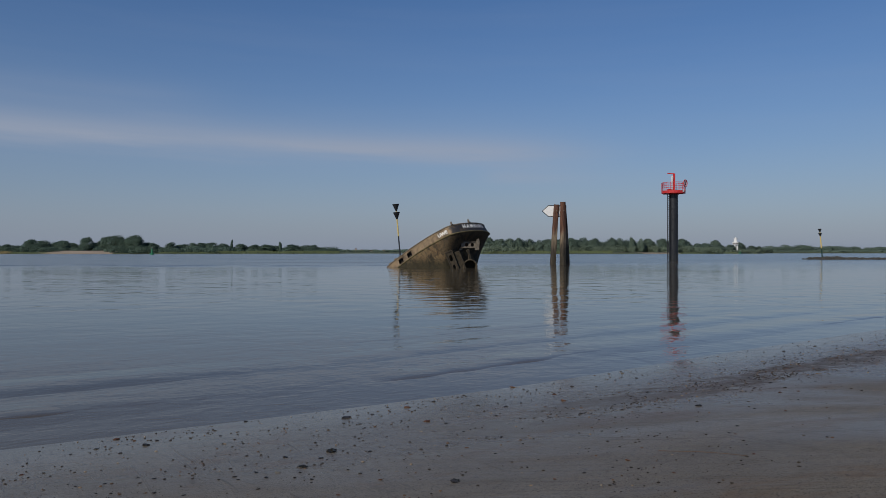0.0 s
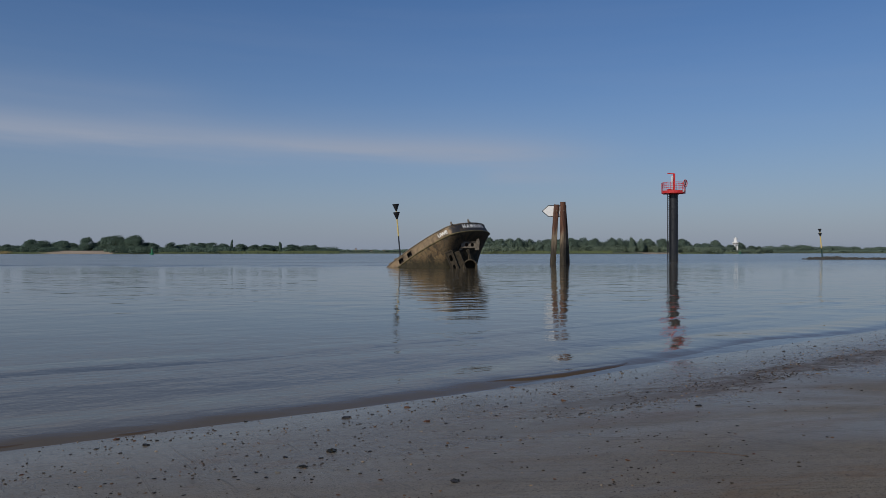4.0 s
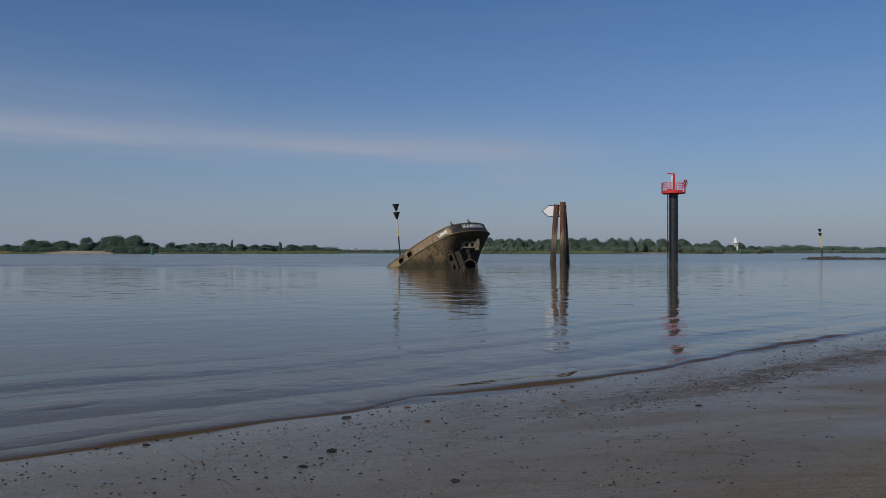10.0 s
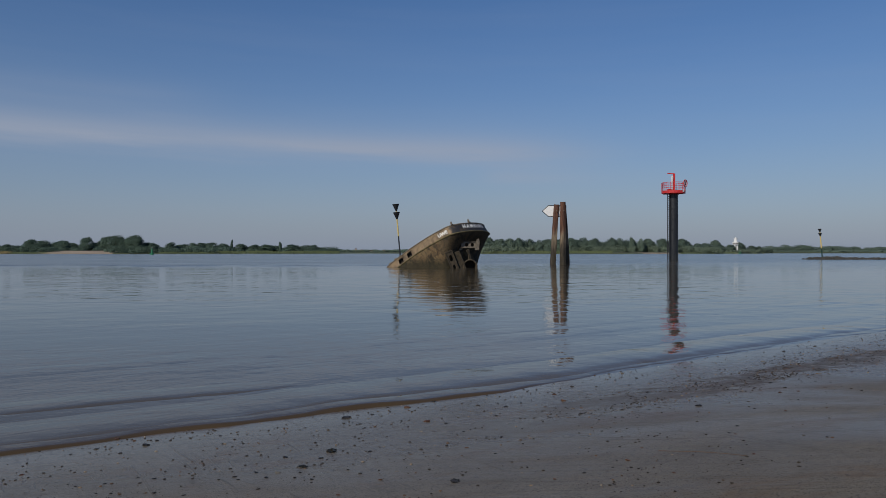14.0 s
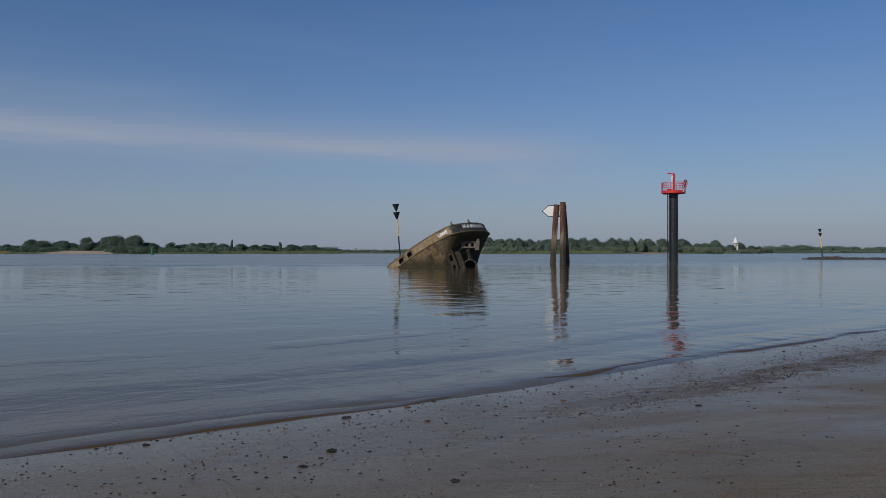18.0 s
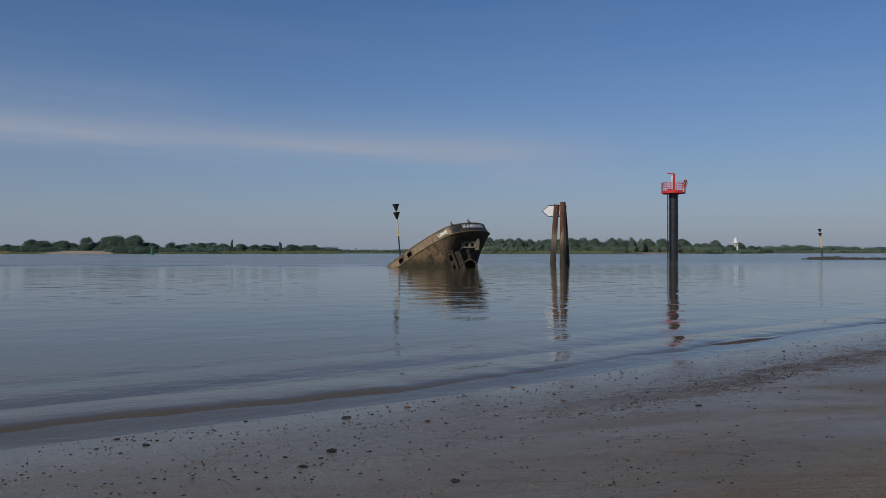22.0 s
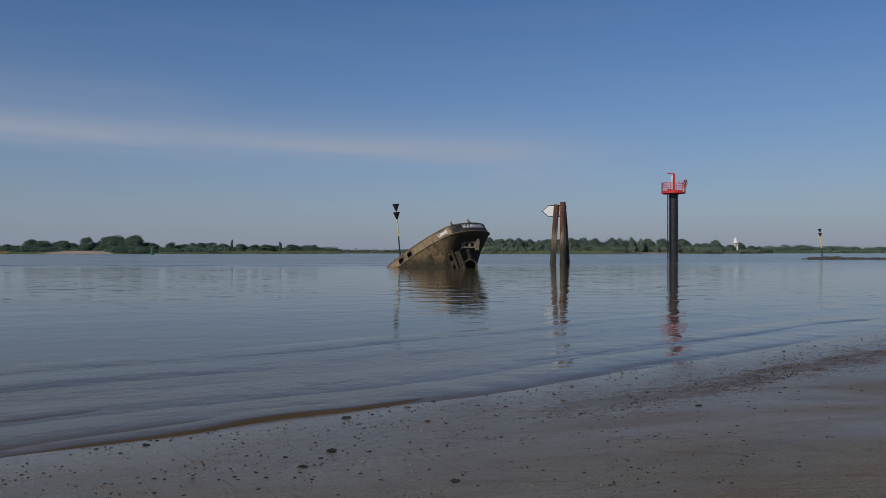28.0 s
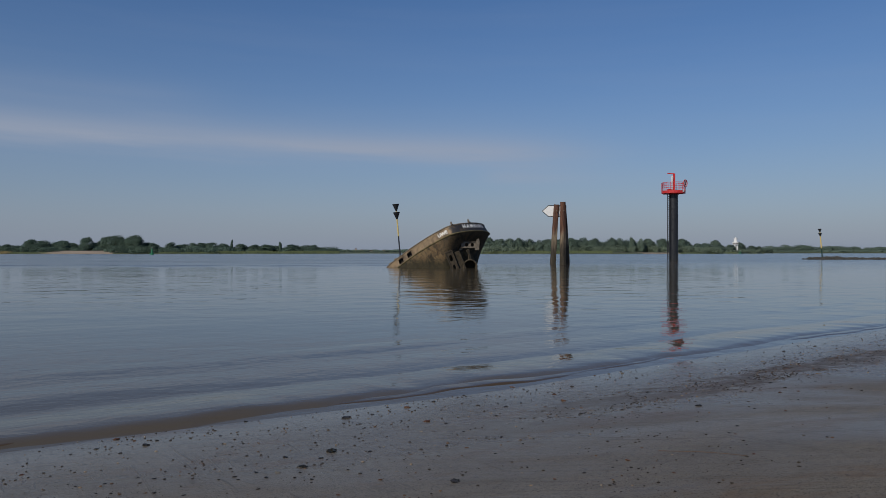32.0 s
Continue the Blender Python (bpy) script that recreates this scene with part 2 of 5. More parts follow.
def leaf_material(name, dark, light):
    k = Mat(name, 0.7, spec=0.2)
    c = k.mix(k.island(), dark, light)
    c = k.mix(k.math("MULTIPLY", k.random(), 0.50), c, k.mix(1.0, c, (0.55, 0.60, 0.62), "MULTIPLY"))
    k.color(c)
    # leaves let a part of the light through
    thin, both = k.nt.nodes.new("ShaderNodeBsdfTranslucent"), k.nt.nodes.new("ShaderNodeMixShader")
    k.link(c, thin.inputs[0])
    both.inputs[0].default_value = 0.28
    k.link(k.b.outputs[0], both.inputs[1])
    k.link(thin.outputs[0], both.inputs[2])
    k.link(both.outputs[0], k.nt.nodes["Material Output"].inputs[0])
    return k.m


def pile_material():
    k = Mat("rusty_steel_piles", 0.8)
    a = k.noise(k.coords((1, 1, 0.15)), 9.0, 5, 0.6)
    b = k.noise(k.coords((1, 1, 0.3)), 2.2, 5, 0.65)
    x, y, z = k.place()
    t = k.math("ADD", z, k.math("MULTIPLY", k.math("SUBTRACT", b, 0.5), 2.4))
    top = k.mix(k.range(a, 0.35, 0.65), (0.062, 0.030, 0.020), (0.150, 0.068, 0.040))
    mid = k.mix(k.range(a, 0.35, 0.65), (0.12, 0.090, 0.060), (0.23, 0.180, 0.120))
    low = k.mix(k.range(a, 0.35, 0.65), (0.028, 0.023, 0.016), (0.062, 0.050, 0.033))
    col = k.mix(k.range(t, 2.5, 3.6), mid, top)
    col = k.mix(k.range(t, 2.3, 1.2), col, low)
    k.color(col)
    k.bump(a, 0.02)
    return k.m


def grit_material():
    k = Mat("grit", 0.8, spec=0.3)
    k.color(k.ramp(k.island(), [(0.0, (0.014, 0.012, 0.011)), (0.70, (0.036, 0.029, 0.023)), (0.86, (0.13, 0.075, 0.042)), (1.0, (0.28, 0.23, 0.17))]))
    return k.m


WATER, SHALLOW, SILTY = water_material(), water_material("shallow_wave_water", 0.3), water_material("silty_wave_water", 0.85)
SAND, HULL, PILE, GRIT = sand_material(), hull_material(), pile_material(), grit_material()
RED = plain("red_beacon_paint", (0.62, 0.035, 0.035), 0.45, vary=0.2, dirt=(0.25, 0.03, 0.03), dirty=0.4)
BLACK = plain("black_tar_paint", (0.022, 0.024, 0.028), 0.36, vary=0.35, scale=3.0, dirt=(0.060, 0.056, 0.05), dirty=0.35)
WHITE = plain("white_paint", (0.78, 0.78, 0.76), 0.5, vary=0.08, dirt=(0.45, 0.40, 0.33), dirty=0.25)
YELLOW = plain("yellow_paint", (0.66, 0.50, 0.17), 0.5, vary=0.15)
GREEN = plain("green_paint", (0.02, 0.20, 0.09), 0.45, vary=0.2)
DARKGREEN = plain("dark_green_paint", (0.015, 0.05, 0.035), 0.5, vary=0.3)
STEEL = plain("weathered_steel", (0.20, 0.17, 0.13), 0.7, vary=0.45, scale=9.0, bump=0.006, dirt=(0.14, 0.07, 0.03), dirty=0.7)
# darker steel for the rudder parts and the propeller tunnel
DARK_STEEL = plain("dark_stained_steel", (0.085, 0.066, 0.042), 0.8, vary=0.6, scale=5.0, bump=0.006, dirt=(0.03, 0.028, 0.016), dirty=0.8)
INNER = plain("dark_bare_steel", (0.055, 0.045, 0.036), 0.85, vary=0.4)
LETTER = plain("white_lettering", (0.80, 0.79, 0.75), 0.6, vary=0.1, dirt=(0.40, 0.30, 0.2), dirty=0.2)
MOSS = plain("mossy_rusted_steel", (0.19, 0.155, 0.075), 0.85, vary=0.6, scale=3.5, bump=0.01, dirt=(0.035, 0.030, 0.018), dirty=0.9)
RUBBLE = plain("dark_rubble", (0.066, 0.064, 0.055), 0.8, vary=0.5, scale=2.0)
BARK = plain("bark", (0.09, 0.07, 0.05), 0.9)
# willow and poplar greens are paled and blued, haze put into their colour
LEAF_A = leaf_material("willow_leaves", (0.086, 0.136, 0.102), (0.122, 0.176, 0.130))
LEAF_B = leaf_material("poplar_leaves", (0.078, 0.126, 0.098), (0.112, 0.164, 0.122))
# right and far banks: distance haze put into the leaf colour
LEAF_C = leaf_material("haze_paled_leaves", (0.116, 0.166, 0.128), (0.160, 0.214, 0.162))
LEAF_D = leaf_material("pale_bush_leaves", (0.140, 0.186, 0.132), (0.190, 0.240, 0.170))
REED = leaf_material("reeds", (0.14, 0.18, 0.085), (0.23, 0.265, 0.135))
STRAW = leaf_material("dry_reeds", (0.24, 0.20, 0.095), (0.36, 0.30, 0.15))
DRYSAND = plain("dry_sand", (0.40, 0.32, 0.23), 0.9, vary=0.3, scale=0.06, dirt=(0.20, 0.18, 0.11), dirty=0.6, bump=0.0)
LAND = plain("grassy_land", (0.10, 0.12, 0.05), 0.9, vary=0.4, scale=0.05, bump=0.0)
GLASS = plain("lantern_glass", (0.70, 0.72, 0.72), 0.15, vary=0.05)
ROOF = plain("red_roof_tiles", (0.16, 0.085, 0.06), 0.8)
BRICKWALL = plain("pale_house_wall", (0.36, 0.32, 0.28), 0.8)


# ---- helpers for meshes ----
def part(name, bm, material, parent=None, label="", smooth=False):
    me = bpy.data.meshes.new(name)
    bm.to_mesh(me)
    bm.free()
    me.materials.append(material)
    if smooth:
        me.shade_smooth()
    ob = new(name, me)
    if parent:
        ob.parent = parent
    return tagged(ob, label)


def mesh_of(name, verts, faces, material, parent=None, label="", smooth=False):
    me = bpy.data.meshes.new(name)
    me.from_pydata(verts, [], faces)
    me.materials.append(material)
    if smooth:
        me.shade_smooth()
    ob = new(name, me)
    if parent:
        ob.parent = parent
    return tagged(ob, label)


def thing(name, m, label, category, group="", kind=""):
    ob = new(name)
    ob.matrix_basis = m
    ob.empty_display_size = 0.2
    return tagged(ob, label, category, group, kind)


def box(bm, size, m=Matrix(), bevel=0.0):
    r = bmesh.ops.create_cube(bm, size=1.0, matrix=m @ Matrix.Diagonal((*size, 1)))
    if bevel:
        es = list({e for v in r["verts"] for e in v.link_edges})
        bmesh.ops.bevel(bm, geom=es, offset=bevel, segments=2, affect="EDGES")


def tube(bm, a, b, r1, r2=None, n=12, caps=True):
    a, b = Vector(a), Vector(b)
    d = b - a
    m = Matrix.Translation((a + b) / 2) @ d.to_track_quat("Z", "Y").to_matrix().to_4x4()
    bmesh.ops.create_cone(bm, cap_ends=caps, segments=n, radius1=r1, radius2=r1 if r2 is None else r2, depth=d.length, matrix=m)


def ring(bm, centre, radius, r, n=32, k=6, a0=0.0, a1=2 * math.pi, up=None):
    """A bent round bar: a whole ring or an arc, flat in xy (or turned by the matrix up)."""
    up = up or Matrix()
    whole = abs(a1 - a0 - 2 * math.pi) < 1e-6
    rows = []
    for i in range(n if whole else n + 1):
        a = a0 + (a1 - a0) * i / n
        row = []
        for j in range(k):
            b = 2 * math.pi * j / k
            p = Vector(((radius + r * math.cos(b)) * math.cos(a), (radius + r * math.cos(b)) * math.sin(a), r * math.sin(b)))
            row.append(bm.verts.new(up @ p + Vector(centre)))
        rows.append(row)
    for i in range(len(rows) if whole else len(rows) - 1):
        p, q = rows[i], rows[(i + 1) % len(rows)]
        for j in range(k):
            bm.faces.new((p[j], q[j], q[(j + 1) % k], p[(j + 1) % k]))


def prism(bm, outline, depth, m=Matrix()):
    """A flat plate with the outline given in xz, as thick as depth along y."""
    f = [bm.verts.new(m @ Vector((x, -depth / 2, z))) for x, z in outline]
    k = [bm.verts.new(m @ Vector((x, depth / 2, z))) for x, z in outline]
    bm.faces.new(f)
    bm.faces.new(k[::-1])
    for i in range(len(f)):
        j = (i + 1) % len(f)
        bm.faces.new((f[j], f[i], k[i], k[j]))
    bmesh.ops.recalc_face_normals(bm, faces=bm.faces[:])


# ---- ground and water ----
ALONG, OUT = Vector((0.793, 0.609, 0)), Vector((-0.609, 0.793, 0))


def shore(a):
    """Distance of the water's edge from the origin, along OUT, at the place a along the beach."""
    return float(np.interp(a, [-40, -6, 0.65, 2.7, 4.1, 5.2, 7.56, 11.85, 25, 80], [6.5, 5.4, 4.90, 4.72, 4.63, 4.66, 4.80, 4.90, 5.4, 7.0]))


def ground_height(x, y):
    a, o = 0.793 * x + 0.609 * y, -0.609 * x + 0.793 * y
    d = sum(shore(a + s) for s in (-0.6, -0.3, 0, 0.3, 0.6)) / 5 - o
    if d > 0:
        z = 0.060 * min(d, 14) + 0.002 * max(d - 6, 0) ** 1.6
        z += 0.010 * noise.noise((a * 0.35, d * 0.8, 0)) * min(d, 1.0) + 0.0035 * noise.noise((a * 0.9, d * 3.2, 4)) * min(d * 2, 1.0)
        return min(z, 9.0)
    return max(0.060 * d, -3.0)


def spread(lo, hi, step, far, grow):
    v = list(np.arange(lo, hi + step / 2, step))
    s = step
    while v[-1] < far:
        s *= grow
        v.append(v[-1] + s)
    s = step
    while v[0] > -far:
        s *= grow
        v.insert(0, v[0] - s)
    return v


def make_ground():
    xs, ys = spread(-4.5, 9.0, 0.07, 4200, 1.16), spread(1.2, 13.0, 0.07, 4200, 1.16)
    verts = [(x, y, ground_height(x, y)) for y in ys for x in xs]
    w = len(xs)
    faces = [(j * w + i, j * w + i + 1, (j + 1) * w + i + 1, (j + 1) * w + i) for j in range(len(ys) - 1) for i in range(w - 1)]
    g = mesh_of("ground", verts, faces, SAND, smooth=True)
    tagged(g, "smooth wet grey sand beach sloping gently into the river", "beach", kind="structure")


make_ground()


def make_water():
    s = 4300
    ob = mesh_of("water", [(-s, -40, 0), (s, -40, 0), (s, s, 0), (-s, s, 0)], [(0, 1, 2, 3)], WATER)
    return tagged(ob, "calm brownish river water with fine ripples mirroring the sky", "river", kind="structure")


water = make_water()


# ---- the wreck: the stern of a small steel ship, bow sunk, heading away to the left ----
SHIP = Matrix.Translation((2.375, 56.5, 3.284)) @ pose(0, 0, 0, 0, 19.5, 145.3)
BEAM, ROUND, BULWARK = 2.41, 1.14, 0.67


def ship_level(w):
    """Start of the outline, half breadth, length of the rounding and depth of the tunnel in its middle, w below the rim."""
    if w <= BULWARK:
        return -0.25 * w, BEAM * (1 + 0.10 * w), ROUND, 0.0
    k = (w - BULWARK) / 3.4
    s = float(np.interp(w, [0.67, 0.85, 1.2, 1.6, 2.1, 2.6, 4.2], [-0.17, -0.06, 0.18, 0.42, 0.66, 0.86, 1.30]))
    n = float(np.interp(w, [0.67, 0.85, 1.2, 1.6, 2.1, 2.6, 4.2], [0.0, 0.08, 0.70, 1.25, 1.50, 1.55, 1.50]))
    return s, BEAM * 1.067 * (1 - 0.42 * k ** 1.3), ROUND + 0.9 * k ** 0.7, n


def ship_point(q, side, w):
    s, b, r, n = ship_level(w)
    if q <= 1:
        t = 1 - math.cos(q * math.pi / 2)
        y = math.sin(q * math.pi / 2)
        x, y = s + r * t + n * (1 - y) ** 0.9, b * y
    else:
        x, y = s + r + (q - 1) * 10, b
    return Vector((x, side * y, -w - 0.019 * max(x, 0) ** 2))


QS = [i / 14 for i in range(15)] + [1 + 0.015 * i for i in range(1, 60)]
ARCS = [0.0]
for qa, qb in zip(QS, QS[1:]):
    ARCS.append(ARCS[-1] + (ship_point(qb, 1, 0.3) - ship_point(qa, 1, 0.3)).length)


def ship_arc(s, w, proud=0.0):
    """The place on the bulwark s metres round from the middle of the stern (port is positive)."""
    def at(v):
        return ship_point(float(np.interp(abs(v), ARCS, QS)), 1 if v >= 0 else -1, w)
    p = at(s)
    if proud:
        d = at(s + 0.04) - at(s - 0.04)
        p = p + Vector((-d.y, d.x, 0)).normalized() * proud
    return p


def ship_band(name, levels, material, root, skip=None, wall=0.0, label=""):
    bm = bmesh.new()
    line = [(q, 1) for q in QS[::-1]] + [(q, -1) for q in QS[1:]]
    grid = [[bm.verts.new(ship_point(q, s, w)) for q, s in line] for w in levels]
    for i in range(len(levels) - 1):
        for j in range(len(line) - 1):
            if skip and skip(line[j], (levels[i] + levels[i + 1]) / 2):
                continue
            bm.faces.new((grid[i][j], grid[i][j + 1], grid[i + 1][j + 1], grid[i + 1][j]))
    loose = [v for v in bm.verts if not v.link_faces]
    bmesh.ops.delete(bm, geom=loose, context="VERTS")
    bmesh.ops.recalc_face_normals(bm, faces=bm.faces[:])
    if wall:
        bmesh.ops.solidify(bm, geom=bm.faces[:], thickness=wall)
    return part(name, bm, material, root, label, smooth=True)


def bulwark_material():
    k = Mat("painted_bulwark", 0.65)
    a = k.noise(k.coords(), 1.6, 6, 0.65, 0.4)
    b = k.noise(k.coords((1, 1, 0.2)), 6.0, 5, 0.65)
    rust = k.ramp(a, [(0.3, (0.046, 0.034, 0.023)), (0.46, (0.160, 0.115, 0.068)), (0.60, (0.260, 0.185, 0.105)), (0.72, (0.110, 0.078, 0.046))])
    x = k.axis(0)
    dark = k.range(k.math("ADD", x, k.math("MULTIPLY", k.math("SUBTRACT", a, 0.5), 0.9)), 0.85, 0.55)
    col = k.mix(dark, rust, k.mix(k.range(b, 0.5, 0.7), (0.022, 0.023, 0.026), (0.070, 0.052, 0.034)))
    k.color(k.mix(k.range(b, 0.56, 0.72, 0, 0.6), col, (0.19, 0.10, 0.045)))
    k.bump(a, 0.015)
    return k.m


def bent_text(word, size, middle, depth, root, name, spread_by=1.0):
    """Flat letters of the built-in font, bent round the bulwark. middle: arc of the word's centre."""
    cu = bpy.data.curves.new(name, "FONT")
    cu.body, cu.size, cu.align_x, cu.offset = word, size, "CENTER", 0.012
    cu.space_character = spread_by
    tmp = bpy.data.objects.new(name, cu)
    scene.collection.objects.link(tmp)
    me = bpy.data.meshes.new_from_object(tmp.evaluated_get(bpy.context.evaluated_depsgraph_get()))
    bpy.data.objects.remove(tmp)
    bm = bmesh.new()
    bm.from_mesh(me)
    bpy.data.meshes.remove(me)
    bmesh.ops.triangulate(bm, faces=bm.faces[:])
    bmesh.ops.subdivide_edges(bm, edges=[e for e in bm.edges if e.calc_length() > size * 0.4], cuts=2)
    for v in bm.verts:
        v.co = ship_arc(middle - v.co.x, depth - v.co.y, 0.014)
    bmesh.ops.recalc_face_normals(bm, faces=bm.faces[:])
    part(name, bm, LETTER, root, "weathered white painted letters")


def make_wreck():
    root = thing("shipwreck", SHIP, "rusty sunken ship stern leaning out of the river", "shipwreck")
    # freeing ports cut through the port bulwark
    def hole(c, w):
        q, side = c
        return side > 0 and 0.16 < w < 0.58 and (1.345 < q < 1.395 or 1.435 < q < 1.485 or (1.57 < q < 1.59 and 0.32 < w < 0.5))
    ship_band("bulwark", [0, 0.08, 0.16, 0.24, 0.32, 0.41, 0.50, 0.58, BULWARK], bulwark_material(), root, hole, 0.05,
              "brown rusted bulwark with black paint round the stern")
    ship_band("hull", [BULWARK + d for d in (0, 0.04, 0.1, 0.18, 0.3, 0.45, 0.6, 0.8, 1.0, 1.2, 1.45, 1.7, 2.0, 2.4, 2.9, 3.4)], HULL, root, None, 0.03,
              "rusty weed-stained hull plating")
    # a rubbing strake along the knuckle, and a cap on the rim
    for name, w, r, mat in (("rubbing_strake", BULWARK, 0.055, MOSS), ("rail_cap", 0.0, 0.05, STEEL)):
        bm = bmesh.new()
        line = [ship_point(q, 1, w) for q in QS[::-1]] + [ship_point(q, -1, w) for q in QS[1:]]
        rows = []
        for i, p in enumerate(line):
            d = (line[min(i + 1, len(line) - 1)] - line[max(i - 1, 0)]).normalized()
            n = d.cross(Vector((0, 0, 1))).normalized()
            rows.append([bm.verts.new(p + n * r * math.cos(a) + Vector((0, 0, 1)) * r * math.sin(a)) for a in [j * math.pi / 4 for j in range(8)]])
        for p, q in zip(rows, rows[1:]):
            for j in range(8):
                bm.faces.new((p[j], q[j], q[(j + 1) % 8], p[(j + 1) % 8]))
        bmesh.ops.recalc_face_normals(bm, faces=bm.faces[:])
        part(name, bm, mat, root, smooth=True)
    # deck inside the bulwark
    bm = bmesh.new()
    rows = [[bm.verts.new(ship_point(q, 1, 0.62) + Vector((0.02, 0, 0)) if t == 1 else
                          ship_point(q, 1, 0.62).lerp(ship_point(q, -1, 0.62), (1 - t) / 2)) for t in (0.985, 0.5, 0, -0.5, -0.985)] for q in QS[1:]]
    for p, q in zip(rows, rows[1:]):
        for j in range(4):
            bm.faces.new((p[j], q[j], q[j + 1], p[j + 1]))
    part("deck", bm, INNER, root, "dark bare steel deck")
    # dark plate added inside the port bulwark, for shade behind the freeing ports
    bm = bmesh.new()
    rows = [[bm.verts.new(ship_point(q, 1, w) + Vector((0, -0.30, 0))) for w in (0.04, 0.95)] for q in QS if q > 1.15]
    for p, q in zip(rows, rows[1:]):
        bm.faces.new((p[0], q[0], q[1], p[1]))
    bmesh.ops.solidify(bm, geom=bm.faces[:], thickness=0.04)
    part("port_backing", bm, INNER, root, "dark plate added behind the freeing ports")
    # raised plating seams down the port side
    for w in (1.15, 1.75):
        bm = bmesh.new()
        line = [ship_point(q, 1, w) for q in QS[10:62:2]]
        for p, r in zip(line, line[1:]):
            tube(bm, p, r, 0.016, n=6)
        part("plate_seam", bm, HULL, root)
    for q in (1.12, 1.38):
        bm = bmesh.new()
        for i in range(8):
            p, r = ship_point(q, 1, BULWARK + 0.06 + i * 0.3), ship_point(q, 1, BULWARK + 0.06 + (i + 1) * 0.3)
            tube(bm, p, r, 0.010, n=6)
        part("plate_seam", bm, HULL, root)
    # fairleads on the rim
    for s in (2.35, 0.75):
        bm = bmesh.new()
        p = ship_arc(s, 0.0)
        box(bm, (0.10, 0.26, 0.10), Matrix.Translation(p + Vector((0, 0, 0.06))), 0.015)
        tube(bm, p + Vector((0, 0.06, 0.05)), p + Vector((0, 0.06, 0.27)), 0.075, 0.06, 10)
        part("fairlead", bm, STEEL, root, "rusty steel fairlead stump")
    for q in (1.56, 1.50):
        bm = bmesh.new()
        p = ship_point(q, 1, 0.0) + Vector((0, -0.12, 0.0))
        box(bm, (0.42, 0.10, 0.16), Matrix.Translation(p + Vector((0, 0, 0.06))), 0.02)
        part("rail_bracket", bm, STEEL, root)
    bent_text("UWE", 0.39, 3.30, 0.48, root, "ship_name", 1.0)
    bent_text("HAMBURG", 0.42, 0.35, 0.38, root, "home_port", 1.4)
    inv = SHIP.inverted()

    def plate_with_holes(name, w, h, m, holes, mat=STEEL, thick=0.07):
        """An upright plate in xz with round-ended slots cut through it (side by side cells round each slot)."""
        bm = bmesh.new()
        edges = sorted(holes, key=lambda c: c[1])
        cuts = [0.0] + [(a[1] + b[1]) / 2 for a, b in zip(edges, edges[1:])] + [h]
        for (cx, cz, rx, rz), lo, hi in zip(edges, cuts, cuts[1:]):
            n = 24
            ins, outs = [], []
            for i in range(n):
                a = 2 * math.pi * i / n
                ca, sa = math.cos(a), math.sin(a)
                ins.append((cx + rx * math.copysign(abs(ca) ** 0.7, ca), cz + rz * math.copysign(abs(sa) ** 0.7, sa)))
                k = min((w / 2 - cx * (1 if ca > 0 else -1)) / max(abs(ca), 1e-6), ((hi - cz) if sa > 0 else (cz - lo)) / max(abs(sa), 1e-6))
                outs.append((cx + ca * k, cz + sa * k))
            for y, flip in ((-thick / 2, 1), (thick / 2, -1)):
                vi = [bm.verts.new(m @ Vector((x, y, z))) for x, z in ins]
                vo = [bm.verts.new(m @ Vector((x, y, z))) for x, z in outs]
                for i in range(n):
                    j = (i + 1) % n
                    bm.faces.new((vi[i], vi[j], vo[j], vo[i])[::flip])
                if flip == 1:
                    fi = vi
                else:
                    for i in range(n):
                        j = (i + 1) % n
                        bm.faces.new((fi[i], fi[j], vi[j], vi[i]))
        for x in (-w / 2, w / 2):
            box(bm, (0.05, thick * 2.2, h), m @ Matrix.Translation((x, 0, h / 2)))
        for z in (0, h):
            box(bm, (w, thick * 2.2, 0.05), m @ Matrix.Translation((0, 0, z)))
        bmesh.ops.recalc_face_normals(bm, faces=bm.faces[:])
        return part(name, bm, mat, root, "weathered steel plate with cut-out slots")

    # the rudder frames that lean beside the sternpost, the bracket with two holes and the propeller tunnel
    plate_with_holes("rudder_frame", 0.50, 1.75, inv @ pose(1.02, 55.2, -0.45, 0, -22, 18), [(0, 0.48, 0.11, 0.24), (0, 1.25, 0.13, 0.24)], DARK_STEEL)
    bm = bmesh.new()
    box(bm, (0.34, 0.12, 1.75), inv @ pose(1.30, 55.25, 0.38, 0, -23, 20), 0.02)
    box(bm, (0.10, 0.20, 1.75), inv @ pose(1.45, 55.20, 0.38, 0, -23, 20), 0.02)
    part("rudder_blade", bm, DARK_STEEL, root, "narrow weathered steel blade")
    plate_with_holes("stern_bracket", 0.42, 1.20, inv @ pose(2.52, 56.0, 1.68, 0, -90, 12), [(0, 0.40, 0.13, 0.13), (0, 0.82, 0.13, 0.13)])
    for x in (1.30, 2.52):
        bm = bmesh.new()
        prism(bm, [(-0.16, -0.35), (0.14, -0.30), (0.10, 0.30), (0.02, 0.52), (-0.12, 0.45)], 0.10, inv @ pose(x, 55.95, 1.62, 0, 8, 12))
        part("bracket_lug", bm, STEEL, root)
    m = inv @ pose(1.90, 55.75, 0.10, 90, 0, 8)
    bm = bmesh.new()
    bmesh.ops.create_cone(bm, cap_ends=False, segments=36, radius1=0.50, radius2=0.50, depth=0.9, matrix=m)
    bmesh.ops.solidify(bm, geom=bm.faces[:], thickness=0.05)
    ring(bm, m @ Vector((0, 0, 0.45)), 0.49, 0.05, 36, 8, up=m.to_3x3().to_4x4())
